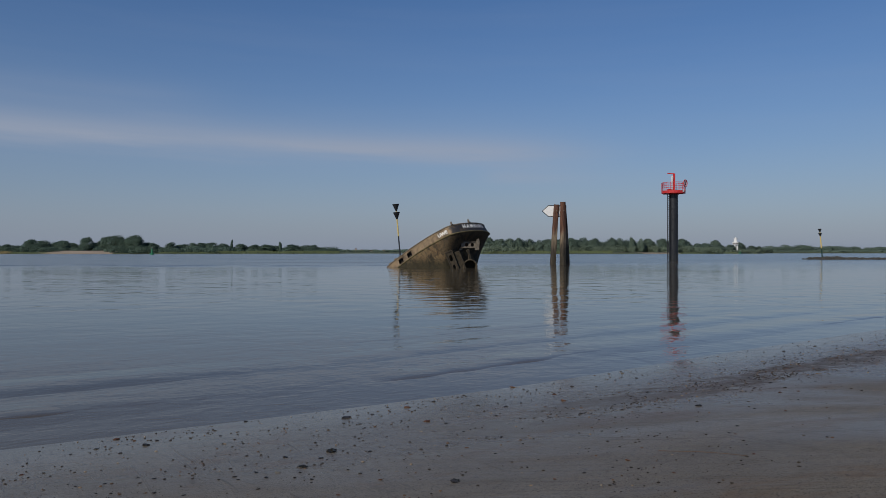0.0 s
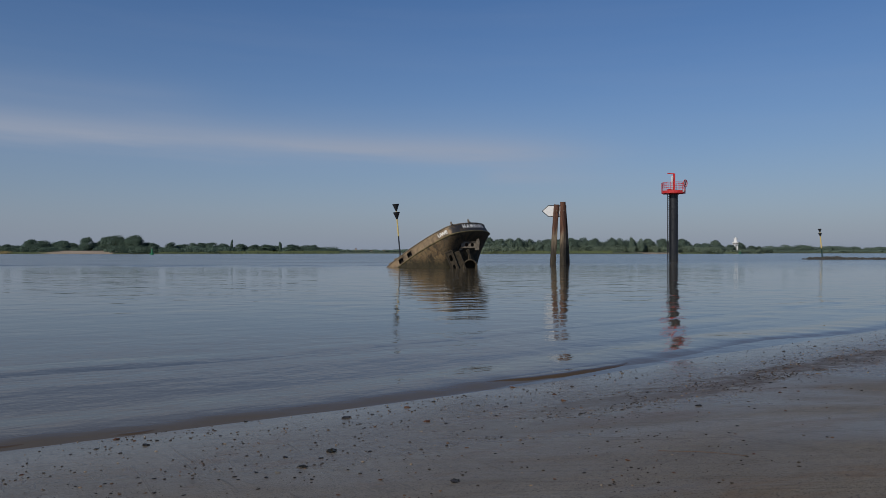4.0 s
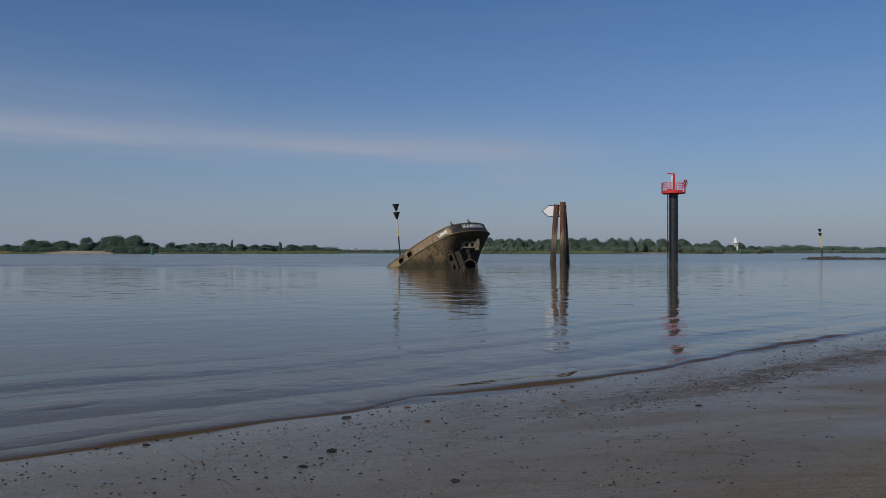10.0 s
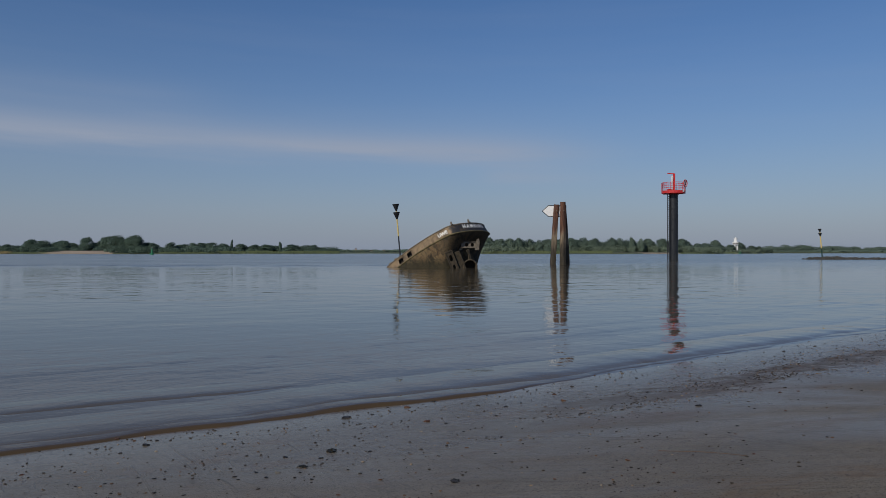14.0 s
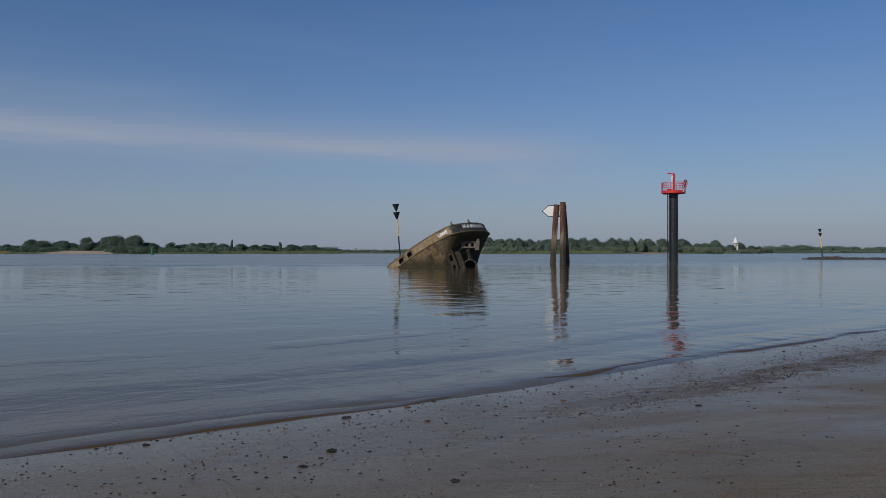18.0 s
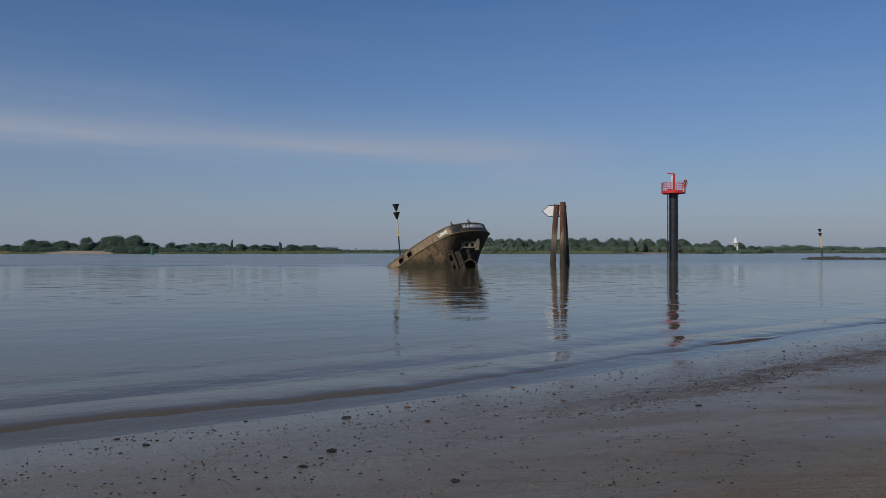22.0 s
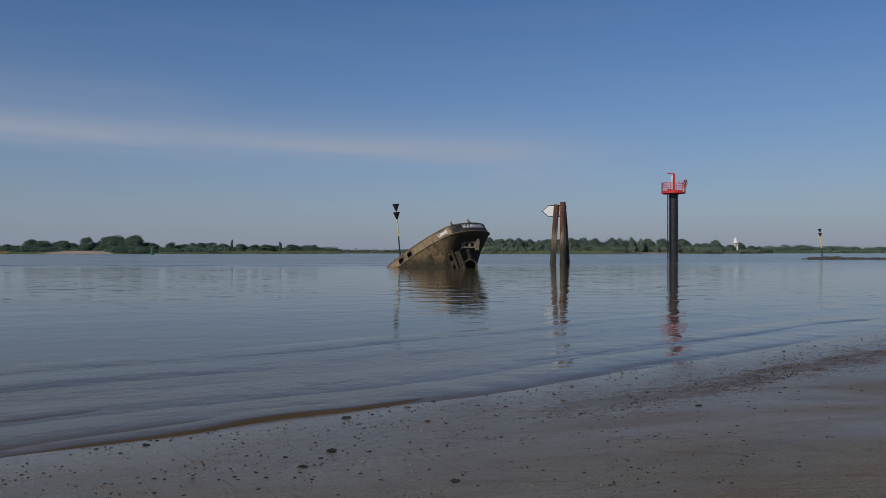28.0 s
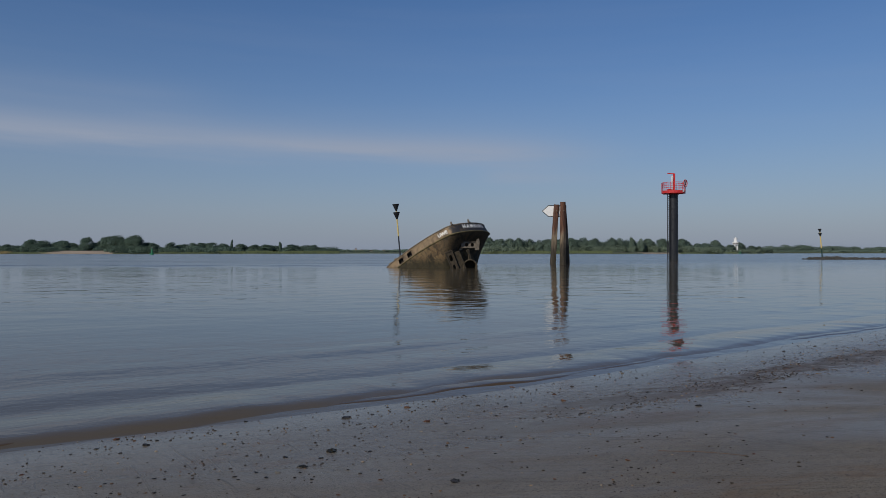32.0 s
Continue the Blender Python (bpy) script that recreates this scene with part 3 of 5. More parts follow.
    tunnel = part("propeller_tunnel", bm, DARK_STEEL, root, "rusted ring-shaped propeller tunnel", smooth=True)
    bm = bmesh.new()
    bmesh.ops.create_cone(bm, cap_ends=True, segments=36, radius1=0.47, radius2=0.47, depth=0.04, matrix=m @ Matrix.Translation((0, 0, -0.38)))
    part("bulkhead", bm, INNER, tunnel)
    bm = bmesh.new()
    tube(bm, inv @ Vector((1.92, 55.8, 0.45)), inv @ Vector((1.86, 55.95, 1.35)), 0.08, 0.07, 12)
    part("rudder_stock", bm, DARK_STEEL, root)
    bm = bmesh.new()
    prism(bm, [(-0.02, 0), (0.16, 0.1), (0.14, 0.5), (0.0, 0.85), (-0.14, 0.8), (0.0, 0.4)], 0.08, inv @ pose(1.92, 55.6, 0.52, 0, -12, 35))
    part("torn_plate", bm, DARK_STEEL, root)


make_wreck()


# ---- the pile cluster with its white pointed board ----
def make_dolphin():
    root = thing("mooring_dolphin", pose(11.2, 71.5, 0), "three leaning rust-brown mooring piles standing in the river", "mooring post")

    def pile(foot, top, w1, w2, turn):
        bm = bmesh.new()
        f, t = Vector(foot), Vector(top)
        n = 9
        secs = []
        for i in range(n + 1):
            k = i / n
            c, w = f.lerp(t, k), w1 + (w2 - w1) * k
            sec = []
            for x, y in ((-0.5, -0.36), (-0.36, -0.5), (0.36, -0.5), (0.5, -0.36), (0.5, 0.36), (0.36, 0.5), (-0.36, 0.5), (-0.5, 0.36)):
                a = radians(turn)
                p = Vector((x * math.cos(a) - y * math.sin(a), x * math.sin(a) + y * math.cos(a), 0)) * w
                p += Vector((noise.noise((k * 9, x * 3, turn)), noise.noise((k * 9, y * 3, turn + 7)), 0)) * 0.025
                if i == n:
                    p.z += 0.05 * noise.noise((x * 4, y * 4, turn))
                sec.append(bm.verts.new(c + p))
            secs.append(sec)
        for p, q in zip(secs, secs[1:]):
            for j in range(8):
                bm.faces.new((p[j], p[(j + 1) % 8], q[(j + 1) % 8], q[j]))
        bm.faces.new(secs[-1])
        bmesh.ops.recalc_face_normals(bm, faces=bm.faces[:])
        part("post", bm, PILE, root)
    pile((-1.06, 0, -1.5), (-0.62, 0.1, 5.60), 0.47, 0.40, 14)
    pile((-0.06, -0.1, -1.5), (-0.02, 0.0, 5.82), 0.48, 0.42, 40)
    pile((0.52, 0.75, -1.5), (0.10, 0.42, 5.55), 0.55, 0.42, 8)
    # bolts and a cross-tie near the top
    bm = bmesh.new()
    tube(bm, (-0.70, 0.12, 5.1), (0.15, 0.2, 5.1), 0.05, n=10)
    part("tie_rod", bm, STEEL, root)
    for x in (-0.66, 0.0):
        bm = bmesh.new()
        tube(bm, (x, -0.36, 5.0), (x, -0.24, 5.0), 0.05, n=8)
        part("bolt", bm, STEEL, root)
    sign = thing("direction_board", pose(10.25, 71.72, 5.00, 0, 0, -6), "white arrow-shaped board with dark rim behind the piles", "sign")
    out = [(-0.96, 0), (-0.40, -0.51), (0.92, -0.51), (0.92, 0.51), (-0.40, 0.51)]
    bm = bmesh.new()
    prism(bm, out, 0.03)
    part("board", bm, WHITE, sign)
    bm = bmesh.new()
    for (x0, z0), (x1, z1) in zip(out, out[1:] + out[:1]):
        tube(bm, (x0, 0, z0), (x1, 0, z1), 0.036, n=8)
    part("rim", bm, BLACK, sign, "dark rim")
    for z in (-0.3, 0.3):
        bm = bmesh.new()
        box(bm, (1.1, 0.06, 0.07), Matrix.Translation((0.35, 0.05, z)), 0.01)
        part("batten", bm, STEEL, sign)


make_dolphin()


# ---- the red light beacon on its black pile ----
def make_beacon():
    root = thing("light_beacon", pose(31.16, 103.7, 0), "tall black pile with red railed platform and lantern mast", "beacon")
    bm = bmesh.new()
    tube(bm, (0, 0, -2), (0, 0, 8.98), 0.60, n=40)
    part("column", bm, BLACK, root, "black tarred steel column", smooth=False)
    for z in (0.10, 3.2, 6.2):
        bm = bmesh.new()
        ring(bm, (0, 0, z), 0.605, 0.025, 40, 6)
        part("weld_collar", bm, BLACK, root)
    # ladder on the side that faces the beach
    for x, y in ((-0.90, -0.30), (-0.635, -0.42)):
        bm = bmesh.new()
        tube(bm, (x, y, 0.05), (x, y, 9.0), 0.055, n=8)
        part("ladder_rail", bm, BLACK, root)
    for i in range(29):
        bm = bmesh.new()
        z = 0.3 + i * 0.3
        tube(bm, (-0.90, -0.30, z), (-0.635, -0.42, z), 0.045, n=6)
        part("rung", bm, BLACK, root)
    # platform
    bm = bmesh.new()
    tube(bm, (0, 0, 8.98), (0, 0, 9.12), 0.72, n=28)
    tube(bm, (0, 0, 9.12), (0, 0, 9.20), 1.56, n=28)
    part("platform_floor", bm, RED, root)
    bm = bmesh.new()
    tube(bm, (0, 0, 9.10), (0, 0, 9.46), 1.57, n=28, caps=False)
    bmesh.ops.solidify(bm, geom=bm.faces[:], thickness=0.03)
    part("kick_plate", bm, RED, root)
    for i in range(18):
        a = 2 * math.pi * i / 18
        bm = bmesh.new()
        tube(bm, (1.55 * math.cos(a), 1.55 * math.sin(a), 9.4), (1.55 * math.cos(a), 1.55 * math.sin(a), 10.52), 0.028, n=8)
        part("railing_post", bm, RED, root)
    for z, r in ((10.54, 0.036), (10.30, 0.022), (10.06, 0.022), (9.82, 0.022)):
        bm = bmesh.new()
        ring(bm, (0, 0, z), 1.55, r, 36, 6)
        part("rail", bm, RED, root)
    bm = bmesh.new()
    box(bm, (0.85, 0.5, 0.55), Matrix.Translation((-0.25, 0.35, 9.48)), 0.03)
    part("equipment_box", bm, RED, root)
    # mast with its bent arm and the lantern
    bm = bmesh.new()
    box(bm, (0.28, 0.16, 2.65), Matrix.Translation((0.08, 0, 10.5)), 0.02)
    box(bm, (0.95, 0.14, 0.13), pose(-0.36, 0, 11.80, 0, 4, 0), 0.02)
    part("mast", bm, RED, root)
    bm = bmesh.new()
    tube(bm, (-0.20, -0.1, 10.55), (-0.20, -0.1, 10.95), 0.10, 0.13, 16)
    tube(bm, (-0.20, -0.1, 10.95), (-0.20, -0.1, 11.32), 0.15, 0.15, 16)
    tube(bm, (-0.20, -0.1, 11.32), (-0.20, -0.1, 11.48), 0.16, 0.05, 16)
    part("lantern", bm, GLASS, root, "pale lantern", smooth=False)
    bm = bmesh.new()
    tube(bm, (-0.20, -0.1, 9.2), (-0.20, -0.1, 10.55), 0.05, n=10)
    part("lantern_post", bm, WHITE, root)
    for i in range(4):
        a = math.pi * (0.25 + 0.5 * i)
        bm = bmesh.new()
        box(bm, (1.3, 0.05, 0.09), Matrix.Rotation(a, 4, "Z") @ Matrix.Translation((0.85, 0, 9.07)))
        part("platform_bracket", bm, RED, root)
    # round ban sign on the railing
    m = pose(1.30, -0.95, 10.42, 90, 0, 42)
    bm = bmesh.new()
    bmesh.ops.create_cone(bm, cap_ends=True, segments=32, radius1=0.48, radius2=0.48, depth=0.03, matrix=m)
    disc = part("ban_sign", bm, WHITE, root, "round white board with red rim")
    bm = bmesh.new()
    ring(bm, m @ Vector((0, 0, 0.02)), 0.46, 0.045, 32, 8, up=m.to_3x3().to_4x4())
    part("sign_rim", bm, RED, disc)
    bm = bmesh.new()
    box(bm, (0.06, 0.86, 0.02), m @ pose(0, 0, 0.025, 0, 0, -40))
    part("sign_bar", bm, RED, disc)
    bm = bmesh.new()
    box(bm, (0.09, 0.50, 0.02), m @ pose(0, 0, 0.022))
    box(bm, (0.34, 0.08, 0.02), m @ pose(0, -0.18, 0.022))
    part("sign_symbol", bm, BLACK, disc)
    bm = bmesh.new()
    box(bm, (0.30, 0.02, 0.24), pose(0.95, -1.27, 9.34, 0, 0, 36))
    part("number_plate", bm, WHITE, root)


make_beacon()


# ---- the two withies: leaning poles with a pair of cones, points down ----
def make_withy(foot, lean, height, cone, split, colours, label):
    root = thing("channel_marker", pose(*foot, 0, lean, 0), label, "channel marker", "poles with two cones")
    lo, mid = split
    for name, a, b, mat in (("lower_pole", -0.6, lo, colours[0]), ("upper_pole", lo, height, colours[1])):
        bm = bmesh.new()
        tube(bm, (0, 0, a), (0, 0, b), mid, mid * 0.9, 14)
        part(name, bm, mat, root)
    for z in (height - cone * 1.0, height - cone * 2.03):
        bm = bmesh.new()
        tube(bm, (0, 0, z), (0, 0, z + cone), 0.03, cone * 0.44, 20)
        ring(bm, (0, 0, z + cone), cone * 0.43, 0.015, 20, 6)
        part("cone", bm, BLACK, root, "black cone with its point down")


make_withy((-3.72, 68.0, 0), -5.0, 5.42, 0.70, (2.58, 0.065), (BLACK, YELLOW), "leaning yellow and black pole with two black cones")
make_withy((61.80, 125.0, 0.1), -5.0, 4.90, 0.66, (1.75, 0.10), (DARKGREEN, YELLOW), "yellow and green pole with two black cones on stones")


# ---- groyne of dumped stone ----
def make_groyne():
    rng = random.Random(5)
    bm = bmesh.new()
    base = bmesh.new()
    bmesh.ops.create_icosphere(base, subdivisions=1, radius=1.0)
    vs, fs = [v.co.copy() for v in base.verts], [[v.index for v in f.verts] for f in base.faces]
    base.free()
    verts, faces = [], []
    for i in range(1300):
        x = 59.6 + 42 * rng.random() ** 1.3
        prof = float(np.interp(x, [59, 61, 63, 66, 69, 80], [0.05, 0.30, 0.42, 0.26, 0.18, 0.16])) * (0.8 + 0.5 * noise.noise((x * 0.6, 0, 9)))
        off = rng.uniform(-1, 1)
        r = rng.uniform(0.12, 0.30)
        c = Vector((x, 125.2 + off * 2.3, prof * (1 - off * off) - 0.10 + rng.uniform(-0.05, 0.10)))
        turn = Euler((rng.random() * 6, rng.random() * 6, rng.random() * 6)).to_matrix()
        sx = Vector((rng.uniform(0.8, 1.4), rng.uniform(0.7, 1.2), rng.uniform(0.5, 0.9))) * r
        o = len(verts)
        for v in vs:
            k = 1 + 0.25 * noise.noise(v * 1.7 + Vector((i, 0, 0)))
            verts.append(c + turn @ Vector((v.x * sx.x, v.y * sx.y, v.z * sx.z)) * k)
        faces += [[o + j for j in f] for f in fs]
    g = mesh_of("stone_groyne", verts, faces, RUBBLE)
    tagged(g, "low dark groyne of dumped stones reaching into the river", "groyne", kind="stuff")


make_groyne()


# ---- buoys on the fairway ----
def make_buoy(x, y, s):
    root = thing("fairway_buoy", pose(x, y, 0), "green conical fairway buoy floating on the river", "buoy", "green buoys")
    bm = bmesh.new()
    tube(bm, (0, 0, -0.5 * s), (0, 0, 0.7 * s), 1.15 * s, 1.2 * s, 20)
    tube(bm, (0, 0, 0.7 * s), (0, 0, 1.0 * s), 1.2 * s, 0.7 * s, 20)
    part("float", bm, GREEN, root)
    bm = bmesh.new()
    tube(bm, (0, 0, 1.0 * s), (0, 0, 3.2 * s), 0.62 * s, 0.28 * s, 16)
    part("tower", bm, GREEN, root)
    bm = bmesh.new()
    tube(bm, (0, 0, 3.2 * s), (0, 0, 3.9 * s), 0.36 * s, 0.05 * s, 14)
    part("topmark", bm, GREEN, root)
    bm = bmesh.new()
    tube(bm, (0, 0, 3.85 * s), (0, 0, 4.35 * s), 0.14 * s, n=10)
    part("lamp", bm, WHITE, root)


make_buoy(-166.5, 439.0, 1.0)
make_buoy(348.5, 900.0, 0.95)


# ---- far banks: islands and the other shore ----
def make_land(name, edge, depth, height, material, label):
    """A low bank: edge is a row of (x, y) along its water line; it rises over a few metres and runs back by depth."""
    steps = [(0, -0.4), (3, 0.15), (9, 0.5 * height), (22, height), (depth, height + 0.3)]
    verts, faces = [], []
    pts = []
    for (x0, y0), (x1, y1) in zip(edge, edge[1:]):
        for i in range(24):
            k = i / 24
            pts.append((x0 + (x1 - x0) * k, y0 + (y1 - y0) * k))
    pts.append(edge[-1])
    for i, (x, y) in enumerate(pts):
        w = 4 * noise.noise((x * 0.02, 0, 3)) + 1.5 * noise.noise((x * 0.11, 0, 5))
        for d, z in steps:
            verts.append((x, y + d + w, z + (0.25 * noise.noise((x * 0.05, d, 1)) if z > 0.2 else 0)))
    n = len(steps)
    for i in range(len(pts) - 1):
        for j in range(n - 1):
            faces.append((i * n + j, (i + 1) * n + j, (i + 1) * n + j + 1, i * n + j + 1))
    return tagged(mesh_of(name, verts, faces, material, smooth=True), label, "river bank", kind="structure")


make_land("island_bank_1", [(-900, 806), (-520, 810), (-426, 809)], 160, 2.2, LAND, "low grassy island bank across the river")
make_land("island_beach", [(-434, 811), (-400, 806), (-352, 814)], 30, 3.0, DRYSAND, "pale sandy beach of the island across the river")
make_land("island_bank_2", [(-356, 814), (-326, 818), (-250, 832), (-125, 895)], 160, 2.0, LAND, "low reedy island bank across the river")
make_land("far_bank_1", [(-900, 1900), (-300, 1950), (150, 1900)], 300, 1.5, LAND, "distant low green bank")
make_land("far_bank_2", [(-150, 1080), (60, 900), (180, 860), (330, 905), (420, 1000)], 260, 1.4, LAND, "green reedy bank across the river")
make_land("far_bank_3", [(330, 1250), (560, 1420), (1400, 1500)], 300, 2.0, LAND, "distant hazy wooded bank")


def leaf_cloud(rng, lobes, count, size, heart):
    """Small bent leaf clumps over the lobes (centre, radii): verts and faces. heart: the middle of the crown."""
    verts, faces, normals = [], [], []
    weights = [l[1][0] * l[1][2] for l in lobes]
    for _ in range(count):
        c, r = rng.choices(lobes, weights)[0]
        d = Vector((rng.gauss(0, 1), rng.gauss(0, 1), rng.gauss(0.15, 1))).normalized()
        k = (1 - 0.30 * rng.random() ** 2) * (1 + 0.36 * noise.noise(d * 1.7 + Vector(c)) + 0.16 * noise.noise(d * 4.1 + Vector(c)))
        p = Vector(c) + Vector((d.x * r[0], d.y * r[1], d.z * r[2])) * k
        s = size * rng.uniform(0.6, 1.4)
        n = (d + Vector((rng.uniform(-0.35, 0.35), rng.uniform(-0.35, 0.35), rng.uniform(-0.2, 0.45)))).normalized()
        u = n.orthogonal().normalized()
        u = Matrix.Rotation(rng.random() * 6.28, 3, n) @ u
        v = n.cross(u)
        o = len(verts)
        soft = (d * 0.34 + (p - Vector(heart)).normalized() * 0.36 + n * 0.42 + Vector((0, 0, 0.30))).normalized()
        normals += [soft] * 4
        verts += [p - u * s, p - v * s * 0.6 + n * s * 0.2, p + u * s, p + v * s * 0.6 + n * s * 0.2]
        faces += [(o, o + 1, o + 2), (o, o + 2, o + 3)]
    return verts, faces, normals


def foliage(name, verts, faces, normals, material, parent=None):
    """Leaves that share the rounded shading of the clump they sit on."""
    ob = mesh_of(name, verts, faces, material, parent, smooth=True)
    ob.data.normals_split_custom_set_from_vertices(normals)
    return ob


def make_tree(kind, seed):
    """A tree one metre... scaled later by its copy: built at 18 m height, trunk, limbs and a crown in lobes."""
    rng = random.Random(seed)
    slim = kind == "poplar"
    root = thing("tree", Matrix(), {"poplar": "tall slim dark green poplar", "haze_pale": "broad riverside tree with leaves paled for haze"}.get(kind, "broad dark green riverside tree"), "tree")
    h, w = 18.0, (3.6 if slim else rng.uniform(6.5, 8.0))
    bm = bmesh.new()
    tube(bm, (0, 0, -0.6), (0.2, 0, 5), 0.45, 0.34, 10)
    tube(bm, (0.2, 0, 5), (0, 0.2, 12), 0.34, 0.12, 8)
    part("trunk", bm, BARK, root)
    lobes = [((rng.uniform(-1, 1), 0, h * 0.53), (w * 0.84, w * 0.84, h * 0.36)), ((rng.uniform(-1, 1), 0, h * 0.24), (w * 0.78, w * 0.78, h * 0.24))]
    lean = rng.uniform(-0.2, 0.2)
    for i in range(9 if slim else 16):
        a, z = rng.random() * 6.28, rng.uniform(0.12, 0.80)
        r = w * (0.45 if slim else 0.70) * math.sin(math.pi * min(z * 0.9 + 0.16, 0.97)) ** 0.6 * rng.uniform(0.5, 1.0)
        k = rng.uniform(0.24, 0.46)
        c = (r * math.cos(a) + lean * w * z, r * math.sin(a), h * z)
        lobes.append((c, (w * k * rng.uniform(0.9, 1.3), w * k, h * k * rng.uniform(0.36, 0.55))))
        if i < 4:
            bm = bmesh.new()
            tube(bm, (0.1, 0.1, 4 + i * 1.5), c, 0.16, 0.05, 6)
            part("limb", bm, BARK, root)
    lobes.append(((rng.uniform(-1.5, 1.5) + lean * w, 0, h * 0.86), (w * rng.uniform(0.32, 0.52), w * 0.45, h * 0.14)))
    for i in range(0 if slim else 5):
        r, a, q = w * rng.uniform(0.16, 0.30), rng.random() * 6.28, rng.uniform(0.0, 0.8)
        lobes.append(((q * w * math.cos(a), q * w * math.sin(a), h * (0.93 - 0.42 * q ** 1.6) * rng.uniform(0.88, 1.0)), (r * 1.1, r * 1.1, r * rng.uniform(0.8, 1.2))))
    v, f, n = leaf_cloud(rng, lobes, 6500, 0.46, (0, 0, h * 0.40))
    foliage("crown", v, f, n, LEAF_C if kind == "haze_pale" else LEAF_B if slim or seed % 2 else LEAF_A, root)
    return root


# the last six models carry the leaves paled for haze
MODELS = [make_tree("willow", s) for s in (1, 2, 3, 4, 6, 7, 8, 9)] + [make_tree("poplar", 5)] + [make_tree("haze_pale", s) for s in (11, 12, 13, 14, 15, 16)]
USED = set()


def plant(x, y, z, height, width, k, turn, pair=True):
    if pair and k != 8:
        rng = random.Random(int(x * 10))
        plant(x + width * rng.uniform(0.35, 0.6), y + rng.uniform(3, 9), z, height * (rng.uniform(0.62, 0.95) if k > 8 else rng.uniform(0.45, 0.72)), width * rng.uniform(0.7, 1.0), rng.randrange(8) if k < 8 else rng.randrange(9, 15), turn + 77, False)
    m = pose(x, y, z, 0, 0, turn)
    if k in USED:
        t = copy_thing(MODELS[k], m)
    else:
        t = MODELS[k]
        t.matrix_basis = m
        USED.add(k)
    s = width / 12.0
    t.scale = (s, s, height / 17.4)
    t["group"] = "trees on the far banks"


def make_trees():
    rng = random.Random(11)
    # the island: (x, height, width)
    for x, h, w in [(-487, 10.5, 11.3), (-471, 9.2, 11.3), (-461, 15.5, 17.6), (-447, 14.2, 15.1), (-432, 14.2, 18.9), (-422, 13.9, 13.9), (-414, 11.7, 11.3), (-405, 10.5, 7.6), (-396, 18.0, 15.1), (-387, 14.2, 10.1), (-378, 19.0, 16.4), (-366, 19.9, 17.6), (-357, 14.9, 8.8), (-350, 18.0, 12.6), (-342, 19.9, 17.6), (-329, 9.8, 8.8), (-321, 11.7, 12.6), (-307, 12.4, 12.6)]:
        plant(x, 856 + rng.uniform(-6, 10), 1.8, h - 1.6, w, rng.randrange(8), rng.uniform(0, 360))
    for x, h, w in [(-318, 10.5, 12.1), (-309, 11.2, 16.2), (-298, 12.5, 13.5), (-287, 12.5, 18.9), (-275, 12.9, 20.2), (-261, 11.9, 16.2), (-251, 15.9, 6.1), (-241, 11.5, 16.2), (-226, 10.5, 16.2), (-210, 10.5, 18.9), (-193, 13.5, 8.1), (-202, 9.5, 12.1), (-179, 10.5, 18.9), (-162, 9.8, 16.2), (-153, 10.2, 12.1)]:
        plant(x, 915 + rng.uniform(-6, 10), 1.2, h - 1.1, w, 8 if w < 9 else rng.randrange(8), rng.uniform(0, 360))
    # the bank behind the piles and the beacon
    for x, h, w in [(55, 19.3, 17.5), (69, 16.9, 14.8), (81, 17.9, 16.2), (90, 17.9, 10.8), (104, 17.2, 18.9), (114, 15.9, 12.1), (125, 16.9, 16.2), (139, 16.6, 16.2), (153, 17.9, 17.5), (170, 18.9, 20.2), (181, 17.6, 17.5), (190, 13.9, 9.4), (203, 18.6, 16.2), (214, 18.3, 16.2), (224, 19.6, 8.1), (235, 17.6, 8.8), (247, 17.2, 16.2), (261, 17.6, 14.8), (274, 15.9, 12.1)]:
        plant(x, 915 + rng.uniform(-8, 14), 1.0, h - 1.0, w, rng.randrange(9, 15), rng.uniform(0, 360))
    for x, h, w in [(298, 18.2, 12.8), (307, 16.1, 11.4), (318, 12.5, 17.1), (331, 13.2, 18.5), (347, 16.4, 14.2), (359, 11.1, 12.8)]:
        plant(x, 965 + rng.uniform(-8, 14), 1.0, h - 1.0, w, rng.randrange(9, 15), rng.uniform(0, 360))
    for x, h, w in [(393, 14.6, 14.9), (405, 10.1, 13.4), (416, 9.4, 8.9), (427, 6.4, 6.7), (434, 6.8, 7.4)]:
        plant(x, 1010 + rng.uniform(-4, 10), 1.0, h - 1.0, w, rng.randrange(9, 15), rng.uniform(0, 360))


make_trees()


def make_wood(name, xs, tops, y, step, size, material, label, deep=14, seed=3):
    """A distant belt of trees and bushes as one mesh: a crown every few metres, as high as the tops given."""
    rng = random.Random(seed)
    verts, faces, normals = [], [], []
    x = xs[0]
    while x < xs[-1]:
        h = float(np.interp(x, xs, tops)) * rng.uniform(0.80, 1.08)
        r = step * rng.uniform(0.8, 1.5)
        c = (x, y + rng.uniform(-deep, deep), 0)
        lobes = [((c[0] + rng.uniform(-r, r) * 0.5, c[1], h * k), (r * rng.uniform(0.6, 0.95), r, h * 0.22)) for k in (0.25, 0.5, 0.62, 0.80)]
        v, f, n = leaf_cloud(rng, lobes, 80 + int(60 * step), size * 0.62, (c[0], c[1], h * 0.35))
        o = len(verts)
        verts += v
        normals += n
        faces += [tuple(o + i for i in t) for t in f]
        x += step * rng.uniform(0.5, 1.0)
    tagged(foliage(name, verts, faces, normals, material), label, "woodland", kind="stuff")


